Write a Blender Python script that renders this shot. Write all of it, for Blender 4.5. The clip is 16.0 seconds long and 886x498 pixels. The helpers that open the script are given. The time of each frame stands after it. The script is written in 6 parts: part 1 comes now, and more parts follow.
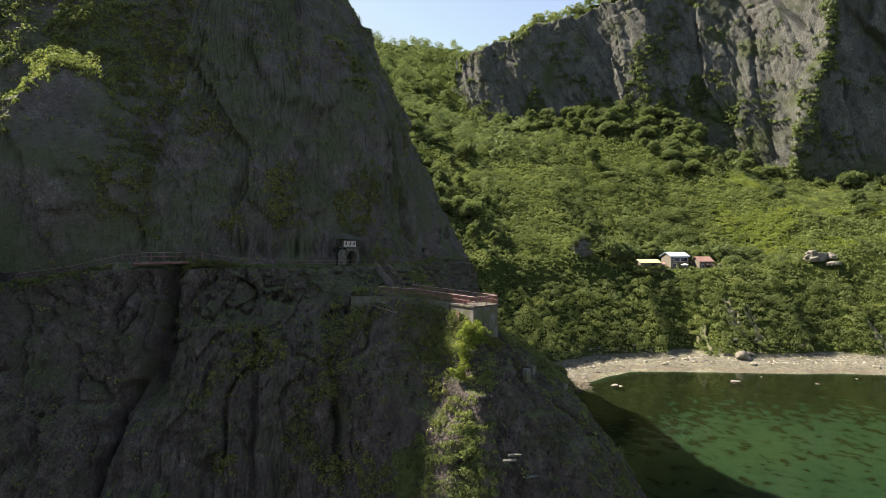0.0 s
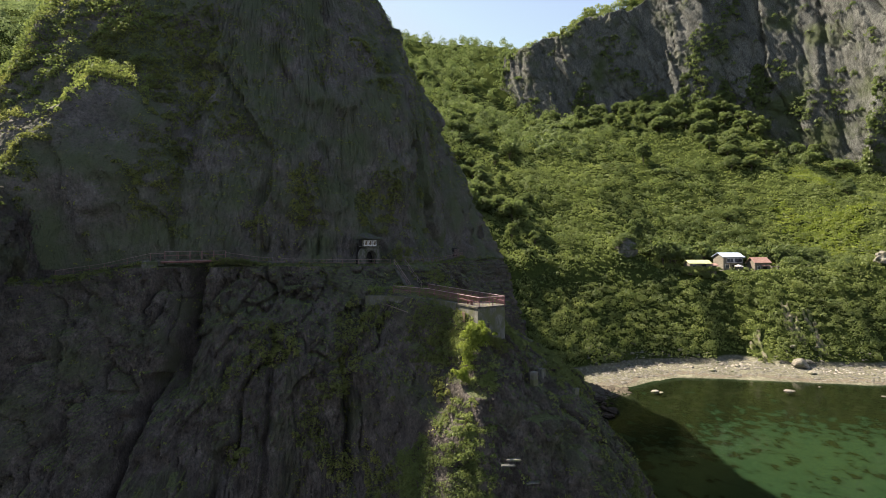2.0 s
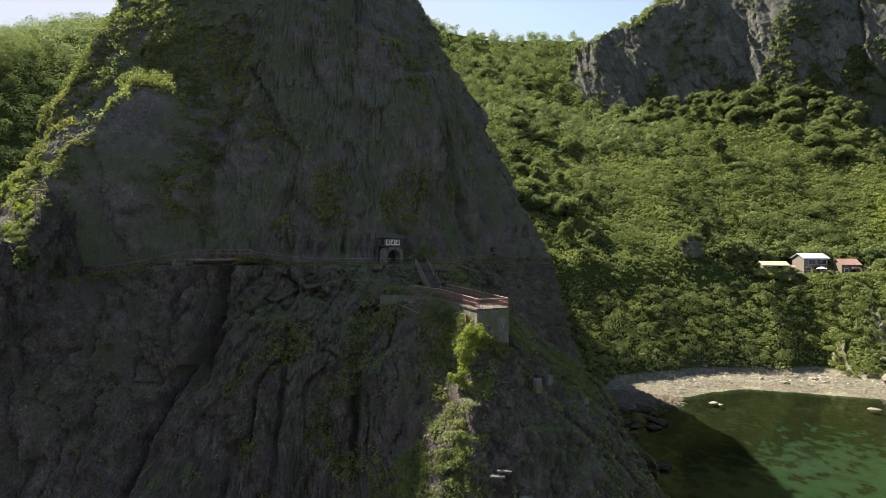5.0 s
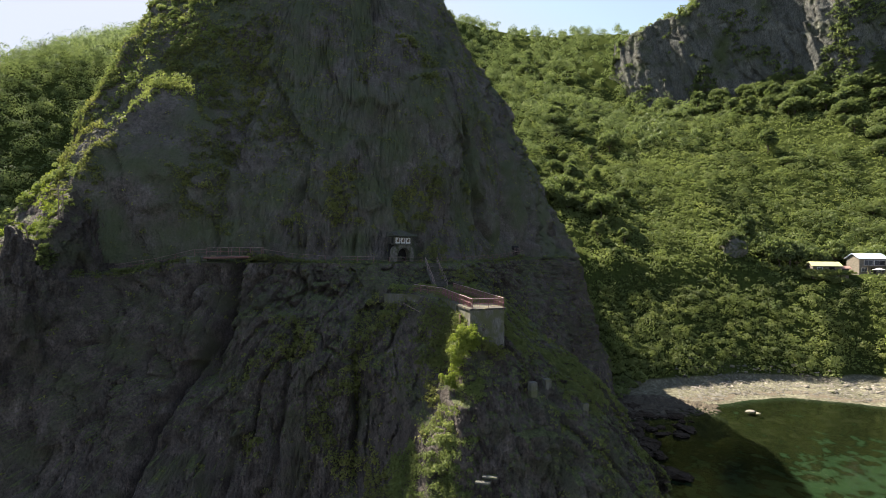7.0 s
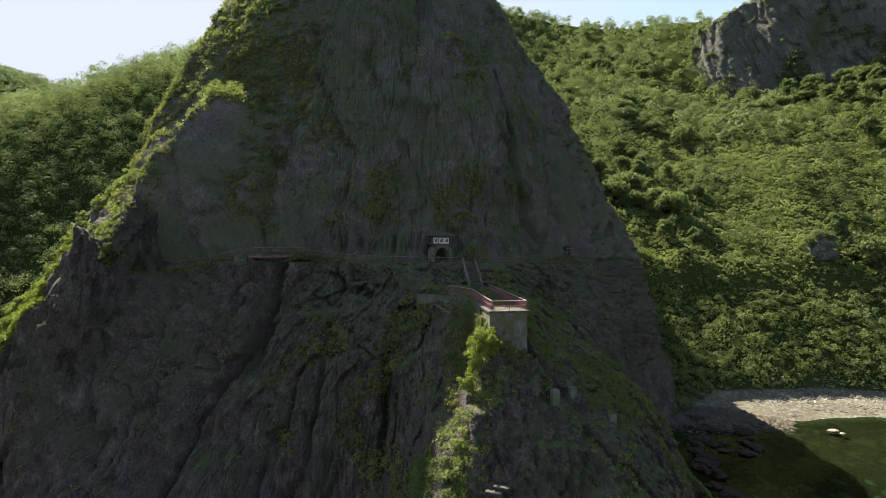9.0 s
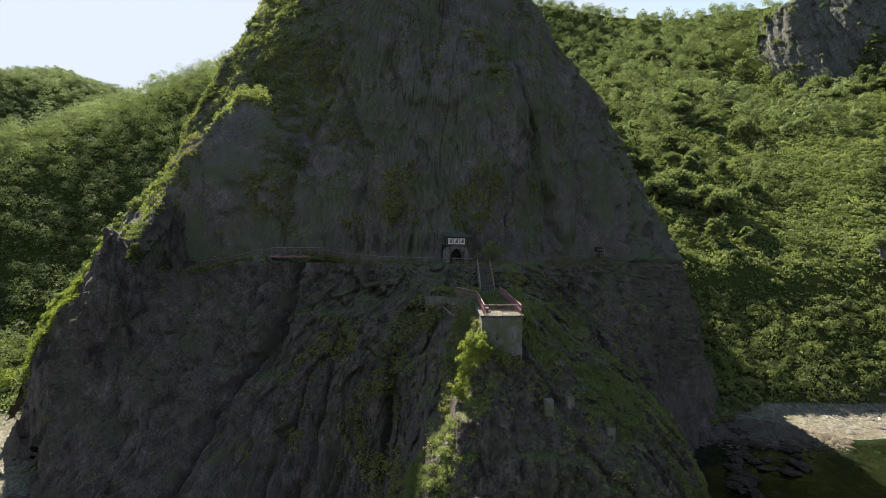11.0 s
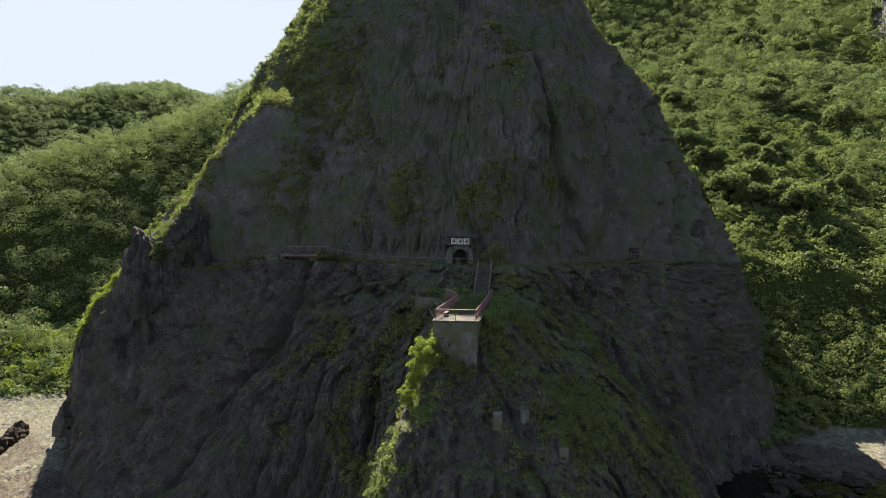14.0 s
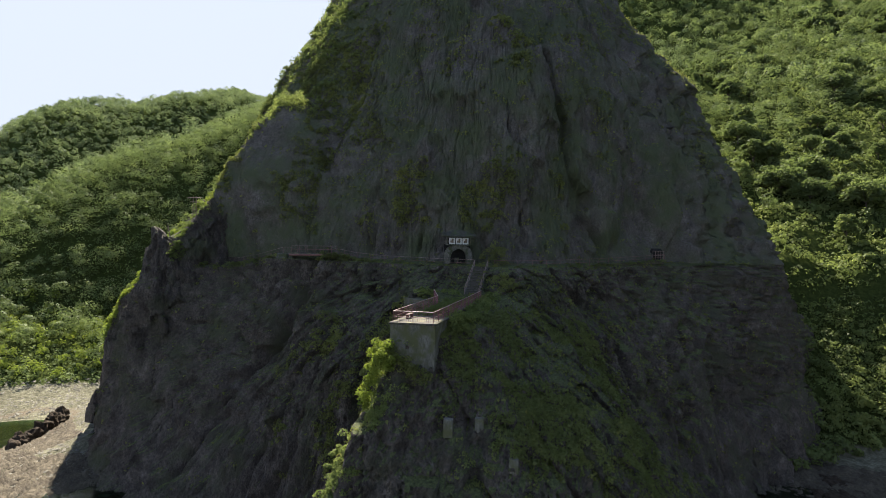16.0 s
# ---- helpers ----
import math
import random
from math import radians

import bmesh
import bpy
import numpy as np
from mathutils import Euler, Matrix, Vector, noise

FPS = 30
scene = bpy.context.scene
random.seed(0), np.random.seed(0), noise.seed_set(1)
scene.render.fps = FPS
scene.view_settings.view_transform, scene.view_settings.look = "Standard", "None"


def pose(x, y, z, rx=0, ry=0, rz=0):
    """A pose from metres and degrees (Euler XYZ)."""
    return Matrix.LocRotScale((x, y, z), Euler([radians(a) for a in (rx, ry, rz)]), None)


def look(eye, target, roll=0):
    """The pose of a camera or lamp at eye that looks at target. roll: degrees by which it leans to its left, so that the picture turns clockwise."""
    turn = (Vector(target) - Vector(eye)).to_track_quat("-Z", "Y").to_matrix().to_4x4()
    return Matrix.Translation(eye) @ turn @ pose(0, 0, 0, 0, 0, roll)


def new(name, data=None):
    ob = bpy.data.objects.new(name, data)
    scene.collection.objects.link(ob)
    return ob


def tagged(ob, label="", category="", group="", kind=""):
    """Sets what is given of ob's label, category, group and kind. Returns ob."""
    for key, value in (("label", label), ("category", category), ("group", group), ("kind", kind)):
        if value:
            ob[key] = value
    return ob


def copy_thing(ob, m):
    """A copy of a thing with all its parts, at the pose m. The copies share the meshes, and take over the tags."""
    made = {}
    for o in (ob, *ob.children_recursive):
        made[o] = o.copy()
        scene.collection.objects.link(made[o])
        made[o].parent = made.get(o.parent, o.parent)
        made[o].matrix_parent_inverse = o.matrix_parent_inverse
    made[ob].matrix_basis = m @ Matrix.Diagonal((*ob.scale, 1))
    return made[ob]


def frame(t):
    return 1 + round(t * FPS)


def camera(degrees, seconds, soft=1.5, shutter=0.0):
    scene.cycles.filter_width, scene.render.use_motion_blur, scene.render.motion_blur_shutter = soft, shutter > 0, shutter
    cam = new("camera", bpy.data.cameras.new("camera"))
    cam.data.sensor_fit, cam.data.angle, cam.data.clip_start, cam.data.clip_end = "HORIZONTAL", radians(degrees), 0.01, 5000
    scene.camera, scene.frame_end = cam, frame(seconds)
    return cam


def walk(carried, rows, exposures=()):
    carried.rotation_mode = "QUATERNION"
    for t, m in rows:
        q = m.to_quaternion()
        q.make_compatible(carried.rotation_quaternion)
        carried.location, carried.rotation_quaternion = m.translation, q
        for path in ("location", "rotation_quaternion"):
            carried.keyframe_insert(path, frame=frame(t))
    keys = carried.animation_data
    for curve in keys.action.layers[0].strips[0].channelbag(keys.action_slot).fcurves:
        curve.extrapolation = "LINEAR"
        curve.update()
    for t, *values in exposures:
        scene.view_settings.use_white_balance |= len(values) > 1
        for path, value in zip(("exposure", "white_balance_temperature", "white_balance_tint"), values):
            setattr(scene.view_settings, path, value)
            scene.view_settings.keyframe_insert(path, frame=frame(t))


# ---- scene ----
cam = camera(80.1, 16.0, soft=0.75)
METRES, EYE, TILT, LEAN, TURN = 60.0, 39.0, 0.0, 0.0, 0.0
ROWS = [
    (0.0, 0.0, 0.0, 0.0, 0.0, 0.0, -0.0),
    (0.5, 0.0252, 0.0024, -0.0006, 1.64, -0.03, -0.09),
    (1.0, 0.0517, 0.0051, -0.001, 2.97, -0.02, -0.08),
    (1.5, 0.0768, 0.0107, -0.0007, 4.43, -0.04, -0.13),
    (2.0, 0.1022, 0.0169, -0.0002, 5.93, -0.04, -0.14),
    (2.5, 0.1269, 0.0241, 0.0004, 7.44, -0.05, -0.14),
    (3.0, 0.1515, 0.0324, 0.0008, 9.09, -0.06, -0.18),
    (3.5, 0.1761, 0.0419, 0.0018, 10.3, -0.08, -0.22),
    (4.0, 0.1993, 0.0525, 0.0018, 11.3, -0.1, -0.24),
    (4.5, 0.222, 0.0638, 0.0011, 12.68, -0.11, -0.27),
    (7.0, 0.3359, 0.1268, -0.0001, 18.97, -0.3, -0.45),
    (7.5, 0.3584, 0.141, 0.0001, 20.49, -0.32, -0.5),
    (8.0, 0.3809, 0.156, 0.0011, 22.07, -0.35, -0.51),
    (8.5, 0.4015, 0.1725, 0.0005, 24.36, -0.35, -0.54),
    (9.0, 0.4227, 0.1885, 0.0008, 27.07, -0.36, -0.59),
    (9.5, 0.4424, 0.2067, 0.0018, 29.06, -0.4, -0.65),
    (12.0, 0.5616, 0.3223, 0.0088, 35.5, -0.59, -0.85),
    (12.5, 0.5877, 0.3509, 0.0098, 36.87, -0.65, -0.91),
    (13.0, 0.6148, 0.3813, 0.011, 38.93, -0.7, -0.94),
    (13.5, 0.642, 0.4134, 0.0124, 40.87, -0.77, -1.0),
    (14.0, 0.669, 0.4468, 0.0142, 42.7, -0.84, -1.01),
    (14.5, 0.6955, 0.4819, 0.0158, 44.05, -0.9, -1.04),
    (15.0, 0.7218, 0.5172, 0.017, 45.0, -0.94, -1.07),
    (15.5, 0.7468, 0.5513, 0.0183, 46.7, -0.98, -1.11),
    (16.0, 0.7717, 0.5856, 0.0195, 49.42, -1.06, -1.16),
]
walk(cam, [(t, pose(0, 0, EYE, TILT, LEAN, TURN) @ pose(METRES * x, METRES * y, METRES * z, 90 + pitch, roll, yaw)) for t, x, y, z, yaw, pitch, roll in ROWS],
     exposures=[(0.0, 2.0, 6450, 15), (4.5, 2.03, 6400, 15), (7.0, 2.08, 6350, 14), (16.0, 2.08, 6200, 13)])

# ---- light ----
SUN_DIR = Vector((-0.865, 0.50, 1.146)).normalized()      # towards the sun
sun_el = math.asin(SUN_DIR.z)
sun_az = math.atan2(SUN_DIR.x, SUN_DIR.y)               # clockwise from +y
world = bpy.data.worlds.new("sky")
scene.world = world
world.use_nodes = True
wn = world.node_tree.nodes
sky = wn.new("ShaderNodeTexSky")
sky.sky_type = "NISHITA"
sky.sun_disc = False
sky.sun_elevation = sun_el
sky.sun_rotation = sun_az
sky.dust_density = 0.35
sky.ozone_density = 0.2
sky.air_density = 1.0
wn["Background"].inputs["Strength"].default_value = 0.058
pale = wn.new("ShaderNodeHueSaturation")
pale.inputs["Saturation"].default_value = 0.80
world.node_tree.links.new(sky.outputs["Color"], pale.inputs["Color"])
sky_cap = wn.new("ShaderNodeMix")                          # caps the colour of the brightest part of the sky
sky_cap.data_type, sky_cap.blend_type = "RGBA", "DARKEN"
sky_cap.inputs[0].default_value = 1.0
sky_cap.inputs[7].default_value = (3.35, 3.65, 4.15, 1)
world.node_tree.links.new(pale.outputs["Color"], sky_cap.inputs[6])
world.node_tree.links.new(sky_cap.outputs[2], wn["Background"].inputs["Color"])
lamp = bpy.data.lights.new("sun", "SUN")
lamp.energy = 5.0
lamp.angle = radians(0.5)
lamp.color = (1.0, 0.88, 0.70)
sun = new("sun", lamp)
sun.matrix_world = look(SUN_DIR * 500, (0, 0, 0))


# ---- materials ----
def material(name):
    m = bpy.data.materials.new(name)
    m.use_nodes = True
    return m, m.node_tree.nodes, m.node_tree.links


def ramp(nodes, stops):
    r = nodes.new("ShaderNodeValToRGB")
    while len(r.color_ramp.elements) < len(stops):
        r.color_ramp.elements.new(0.5)
    for e, (p, c) in zip(r.color_ramp.elements, stops):
        e.position, e.color = p, (*c, 1)
    return r


def noise_node(nodes, links, scale, detail=6, rough=0.6, stretch=(1, 1, 1), kind="noise"):
    tc = nodes.new("ShaderNodeNewGeometry")
    mp = nodes.new("ShaderNodeMapping")
    mp.inputs["Scale"].default_value = stretch
    links.new(tc.outputs["Position"], mp.inputs["Vector"])
    if kind == "noise":
        n = nodes.new("ShaderNodeTexNoise")
        n.inputs["Detail"].default_value = detail
        n.inputs["Roughness"].default_value = rough
    else:
        n = nodes.new("ShaderNodeTexVoronoi")
    n.inputs["Scale"].default_value = scale
    links.new(mp.outputs["Vector"], n.inputs["Vector"])
    return n


def mix(nodes, links, fac, a, b, mode="MIX"):
    x = nodes.new("ShaderNodeMix")
    x.data_type, x.blend_type = "RGBA", mode
    for key, v in ((0, fac), (6, a), (7, b)):
        if hasattr(v, "is_output"):
            links.new(v, x.inputs[key])
        elif key == 0:
            x.inputs[0].default_value = v
        else:
            x.inputs[key].default_value = (*v, 1)
    return x.outputs[2]


def surface(name, stops, scale, fine=8.0, rough=0.85, bump=0.5, bump_dist=0.1, stretch=(1, 1, 1), metal=0.0, stain=None, stain_scale=0.1, spec=0.3, turf=None, contrast=(0.6, 1.25), stain_at=(0.48, 0.62), cracks=0):
    """A rough natural or built surface: a colour ramp on a coarse noise, darkened by a finer one, with relief."""
    m, n, l = material(name)
    b = n["Principled BSDF"]
    coarse = noise_node(n, l, scale, 8, 0.65, stretch)
    r = ramp(n, stops)
    l.new(coarse.outputs["Fac"], r.inputs["Fac"])
    f = noise_node(n, l, fine, 11, 0.74, stretch)
    fr = ramp(n, [(0.32, (contrast[0],) * 3), (0.68, (contrast[1],) * 3)])
    l.new(f.outputs["Fac"], fr.inputs["Fac"])
    col = mix(n, l, 1.0, r.outputs["Color"], fr.outputs["Color"], "MULTIPLY")
    if stain:
        s = noise_node(n, l, stain_scale, 5, 0.6)
        sr = ramp(n, [(stain_at[0], (0, 0, 0)), (stain_at[1], (1, 1, 1))])
        l.new(s.outputs["Fac"], sr.inputs["Fac"])
        col = mix(n, l, sr.outputs["Color"], col, stain)
    if turf:
        geo = n.new("ShaderNodeNewGeometry")
        sep = n.new("ShaderNodeSeparateXYZ")
        l.new(geo.outputs["True Normal"], sep.inputs[0])
        w = noise_node(n, l, 0.5, 5, 0.65)
        q = n.new("ShaderNodeMath")
        l.new(sep.outputs["Z"], q.inputs[0])
        l.new(w.outputs["Fac"], q.inputs[1])
        low_ = n.new("ShaderNodeMath")
        low_.operation = "SUBTRACT"
        low_.inputs[1].default_value = 0.35
        l.new(q.outputs[0], low_.inputs[0])
        tr_ = ramp(n, [(0.86, (0, 0, 0)), (1.0, (1, 1, 1))])
        l.new(low_.outputs[0], tr_.inputs["Fac"])
        tint = mix(n, l, 1.0, fr.outputs["Color"], turf, "MULTIPLY")
        col = mix(n, l, tr_.outputs["Color"], col, tint)
    l.new(col, b.inputs["Base Color"])
    b.inputs["Roughness"].default_value = rough
    b.inputs["Metallic"].default_value = metal
    b.inputs["Specular IOR Level"].default_value = spec
    if bump:
        bp = n.new("ShaderNodeBump")
        bp.inputs["Strength"].default_value = bump
        bp.inputs["Distance"].default_value = bump_dist
        l.new(f.outputs["Fac"], bp.inputs["Height"])
        last = bp
        for scale_ in ((cracks, cracks * 2.7) if cracks else ()):
            vo = noise_node(n, l, scale_, stretch=(1.2, 1.2, 0.8), kind="voronoi")
            vo.inputs["Randomness"].default_value = 1.0
            b2 = n.new("ShaderNodeBump")
            b2.invert = True
            b2.inputs["Strength"].default_value = 0.9
            b2.inputs["Distance"].default_value = (0.22 if scale_ == cracks else 0.5) / scale_
            l.new(vo.outputs["Color" if scale_ == cracks else "Distance"], b2.inputs["Height"])
            l.new(last.outputs["Normal"], b2.inputs["Normal"])
            last = b2
        l.new(last.outputs["Normal"], b.inputs["Normal"])
    return m


def leaf_material(name, dark, mid, light, patch=0.05, trans=0.5, vary=0.24):
    """Foliage: colour differs from leaf to leaf and in wide patches; light also comes through."""
    m, n, l = material(name)
    n.remove(n["Principled BSDF"])
    g = n.new("ShaderNodeNewGeometry")
    r = ramp(n, [(0.0, dark), (0.55, mid), (1.0, light)])
    p = noise_node(n, l, patch, 4, 0.6)
    add = n.new("ShaderNodeMath")
    add.operation = "MULTIPLY_ADD"
    add.inputs[1].default_value = vary
    sub = n.new("ShaderNodeMath")
    sub.operation = "MULTIPLY_ADD"
    sub.inputs[1].default_value = 1.6
    sub.inputs[2].default_value = -0.58 + (0.55 - vary) / 2
    l.new(p.outputs["Fac"], sub.inputs[0])
    l.new(g.outputs["Random Per Island"], add.inputs[0])
    l.new(sub.outputs[0], add.inputs[2])
    l.new(add.outputs[0], r.inputs["Fac"])
    d = n.new("ShaderNodeBsdfDiffuse")
    t = n.new("ShaderNodeBsdfTranslucent")
    gl = n.new("ShaderNodeBsdfGlossy")
    gl.inputs["Roughness"].default_value = 0.5
    gl.inputs["Color"].default_value = (0.8, 0.85, 0.9, 1)
    warm = mix(n, l, 1.0, r.outputs["Color"], (1.10, 1.15, 0.9), "MULTIPLY")
    l.new(r.outputs["Color"], d.inputs["Color"])
    l.new(warm, t.inputs["Color"])
    s1 = n.new("ShaderNodeMixShader")
    s1.inputs[0].default_value = trans
    l.new(d.outputs[0], s1.inputs[1])
    l.new(t.outputs[0], s1.inputs[2])
    s2 = n.new("ShaderNodeMixShader")
    s2.inputs[0].default_value = 0.012
    l.new(s1.outputs[0], s2.inputs[1])
    l.new(gl.outputs[0], s2.inputs[2])
    l.new(s2.outputs[0], n["Material Output"].inputs["Surface"])
    return m


M_ROCK = surface("dark_basalt", [(0.25, (0.025, 0.0204, 0.0170)), (0.42, (0.049, 0.0412, 0.035)), (0.58, (0.082, 0.0705, 0.061)), (0.75, (0.152, 0.134, 0.117))], 0.45, 3.0, 0.9, 1.0, 0.4,
                 (1.15, 1.15, 0.85), stain=(0.058, 0.062, 0.036), stain_scale=0.16, turf=(0.070, 0.085, 0.032), contrast=(0.28, 1.8), stain_at=(0.50, 0.68), cracks=1.3)
M_FACE = surface("mossy_grey_basalt", [(0.25, (0.042, 0.037, 0.033)), (0.42, (0.072, 0.065, 0.058)), (0.58, (0.104, 0.096, 0.087)), (0.75, (0.162, 0.152, 0.140))], 0.3, 2.6, 0.9, 0.9, 0.3,
                 (1.0, 1.0, 0.9), stain=(0.062, 0.074, 0.040), stain_scale=0.13, turf=(0.070, 0.085, 0.032), contrast=(0.4, 1.55), stain_at=(0.40, 0.60), cracks=1.1)
# grey crag rock, lightened and greened a little: distance haze in its colour
M_CRAG = surface("hazed_grey_crag", [(0.25, (0.046, 0.050, 0.045)), (0.5, (0.084, 0.089, 0.079)), (0.75, (0.140, 0.143, 0.123))], 0.09, 1.1, 0.9, 1.0, 0.9,
                 (1.4, 1.4, 0.6), stain=(0.05, 0.065, 0.025), stain_scale=0.045, contrast=(0.32, 1.65), stain_at=(0.50, 0.66), cracks=0.55)


def ground_material():
    """Leafy soil on the slopes, pebbles on the shore and a green, weedy sea bed, parted by height."""
    m, n, l = material("slope_shore_and_bed")
    b = n["Principled BSDF"]
    b.inputs["Roughness"].default_value = 0.92
    b.inputs["Specular IOR Level"].default_value = 0.0
    fine = noise_node(n, l, 1.3, 6, 0.7)
    wide = noise_node(n, l, 0.10, 5, 0.6)
    grain = noise_node(n, l, 1.1, 9, 0.8)
    # leafy soil, deepened in colour to add shade in the gaps between bushes
    soil = ramp(n, [(0.3, (0.018, 0.024, 0.008)), (0.5, (0.034, 0.046, 0.013)), (0.75, (0.060, 0.074, 0.022))])
    l.new(fine.outputs["Fac"], soil.inputs["Fac"])
    stones = ramp(n, [(0.3, (0.050, 0.050, 0.037)), (0.5, (0.126, 0.126, 0.098)), (0.70, (0.275, 0.275, 0.218))])
    l.new(grain.outputs["Fac"], stones.inputs["Fac"])
    tide = ramp(n, [(0.35, (1.1, 1.08, 1.0)), (0.6, (0.72, 0.71, 0.66))])
    l.new(wide.outputs["Fac"], tide.inputs["Fac"])
    beach = mix(n, l, 1.0, stones.outputs["Color"], tide.outputs["Color"], "MULTIPLY")
    weed = noise_node(n, l, 0.36, 4, 0.55)
    bed = ramp(n, [(0.50, (0.088, 0.122, 0.078)), (0.60, (0.072, 0.094, 0.060)), (0.635, (0.030, 0.029, 0.018)), (0.72, (0.064, 0.054, 0.031)), (0.79, (0.034, 0.030, 0.018)), (0.88, (0.080, 0.066, 0.040))])
    geo = n.new("ShaderNodeNewGeometry")
    sep = n.new("ShaderNodeSeparateXYZ")
    l.new(geo.outputs["Position"], sep.inputs[0])
    shal = n.new("ShaderNodeMapRange")
    shal.inputs["From Min"].default_value, shal.inputs["From Max"].default_value = -3.6, -1.5
    shal.inputs["To Min"].default_value, shal.inputs["To Max"].default_value = 0.0, 0.28
    l.new(sep.outputs["Z"], shal.inputs["Value"])
    ad = n.new("ShaderNodeMath")
    l.new(weed.outputs["Fac"], ad.inputs[0])
    l.new(shal.outputs[0], ad.inputs[1])
    l.new(ad.outputs[0], bed.inputs["Fac"])

    def above(z, soft, wobble):
        q = n.new("ShaderNodeMath")
        q.operation = "MULTIPLY_ADD"
        q.inputs[1].default_value = wobble
        l.new(wide.outputs["Fac"], q.inputs[0])
        l.new(sep.outputs["Z"], q.inputs[2])
        r = n.new("ShaderNodeMapRange")
        r.inputs["From Min"].default_value, r.inputs["From Max"].default_value = z + wobble / 2 - soft, z + wobble / 2 + soft
        l.new(q.outputs[0], r.inputs["Value"])
        return r.outputs[0]

    col = mix(n, l, above(-0.15, 0.12, 0.1), bed.outputs["Color"], beach)
    wrack = mix(n, l, above(0.62, 0.18, 1.6), (0.12, 0.10, 0.078), beach)
    col = mix(n, l, above(0.38, 0.15, 1.6), col, wrack)
    col = mix(n, l, above(3.1, 0.25, 0.8), col, soil.outputs["Color"])
    l.new(col, b.inputs["Base Color"])
    bp = n.new("ShaderNodeBump")
    bp.inputs["Strength"].default_value, bp.inputs["Distance"].default_value = 0.8, 0.5
    l.new(fine.outputs["Fac"], bp.inputs["Height"])
    l.new(bp.outputs["Normal"], b.inputs["Normal"])
    return m


M_GROUND = ground_material()
M_CONC = surface("old_concrete", [(0.3, (0.072, 0.072, 0.062)), (0.6, (0.125, 0.124, 0.108)), (0.8, (0.20, 0.195, 0.165))], 0.9, 5.0, 0.9, 0.5, 0.06,
                 (1, 1, 0.35), stain=(0.070, 0.074, 0.036), stain_scale=0.7, contrast=(0.5, 1.4), stain_at=(0.44, 0.60))
M_LEAF = leaf_material("slope_leaves", (0.062, 0.080, 0.030), (0.138, 0.172, 0.055), (0.24, 0.268, 0.085), 0.07)
M_TREE = leaf_material("tree_leaves", (0.050, 0.068, 0.027), (0.108, 0.142, 0.050), (0.185, 0.212, 0.072), 0.09)
M_CLIFF = leaf_material("cliff_leaves", (0.074, 0.084, 0.030), (0.150, 0.165, 0.052), (0.230, 0.228, 0.072), 0.12)
M_GRASS = leaf_material("slope_grass", (0.076, 0.092, 0.034), (0.142, 0.165, 0.055), (0.21, 0.222, 0.08), 0.16)
# yellow-green plants, their colour brightened further for the sun they stand in
M_LIME = leaf_material("sunny_leaves", (0.085, 0.115, 0.020), (0.165, 0.210, 0.034), (0.27, 0.30, 0.06), 0.1)
M_HILL = leaf_material("hill_leaves", (0.064, 0.086, 0.036), (0.130, 0.168, 0.064), (0.21, 0.245, 0.092), 0.10, 0.42, 0.1)
# paler, bluer leaf green for distant woods: haze put into the colour
M_FAR_HAZED = leaf_material("haze_paled_leaves", (0.080, 0.108, 0.056), (0.135, 0.172, 0.082), (0.19, 0.23, 0.105), 0.05)
M_BARK = surface("bark", [(0.3, (0.05, 0.042, 0.034)), (0.7, (0.12, 0.10, 0.085))], 2.0, 9.0, 0.9)


# ---- numeric noise ----
def lattice(ix, iy, iz, seed):
    h = (ix.astype(np.int64) * 374761393 + iy.astype(np.int64) * 668265263 + iz.astype(np.int64) * 2147483647 + seed * 1274126177) & 0xFFFFFFFF
    h = ((h ^ (h >> 13)) * 1274126177) & 0xFFFFFFFF
    h = ((h ^ (h >> 16)) * 2246822519) & 0xFFFFFFFF
    return ((h ^ (h >> 15)) & 0xFFFFFF) / float(0xFFFFFF)


def vnoise(x, y, z, seed=0):
    """Smooth value noise, -1 to 1."""
    fx, fy, fz = np.floor(x), np.floor(y), np.floor(z)
    tx, ty, tz = x - fx, y - fy, z - fz
    tx, ty, tz = (t * t * (3 - 2 * t) for t in (tx, ty, tz))
    out = 0
    for dx in (0, 1):
        for dy in (0, 1):
            for dz in (0, 1):
                w = (tx if dx else 1 - tx) * (ty if dy else 1 - ty) * (tz if dz else 1 - tz)
                out = out + w * lattice(fx + dx, fy + dy, fz + dz, seed)
    return out * 2 - 1


def fbm(x, y, z, octaves=4, seed=0, gain=0.5):
    s, a, t = 0, 1.0, 0
    for i in range(octaves):
        k = 2.03 ** i
        s = s + a * vnoise(x * k, y * k, z * k, seed + i)
        t += a
        a *= gain
    return s / t


def ridged(x, y, z, octaves=3, seed=0):
    s, a, t = 0, 1.0, 0
    for i in range(octaves):
        k = 2.1 ** i
        s = s + a * (1 - 2 * np.abs(vnoise(x * k, y * k, z * k, seed + i)))
        t += a
        a *= 0.5
    return s / t


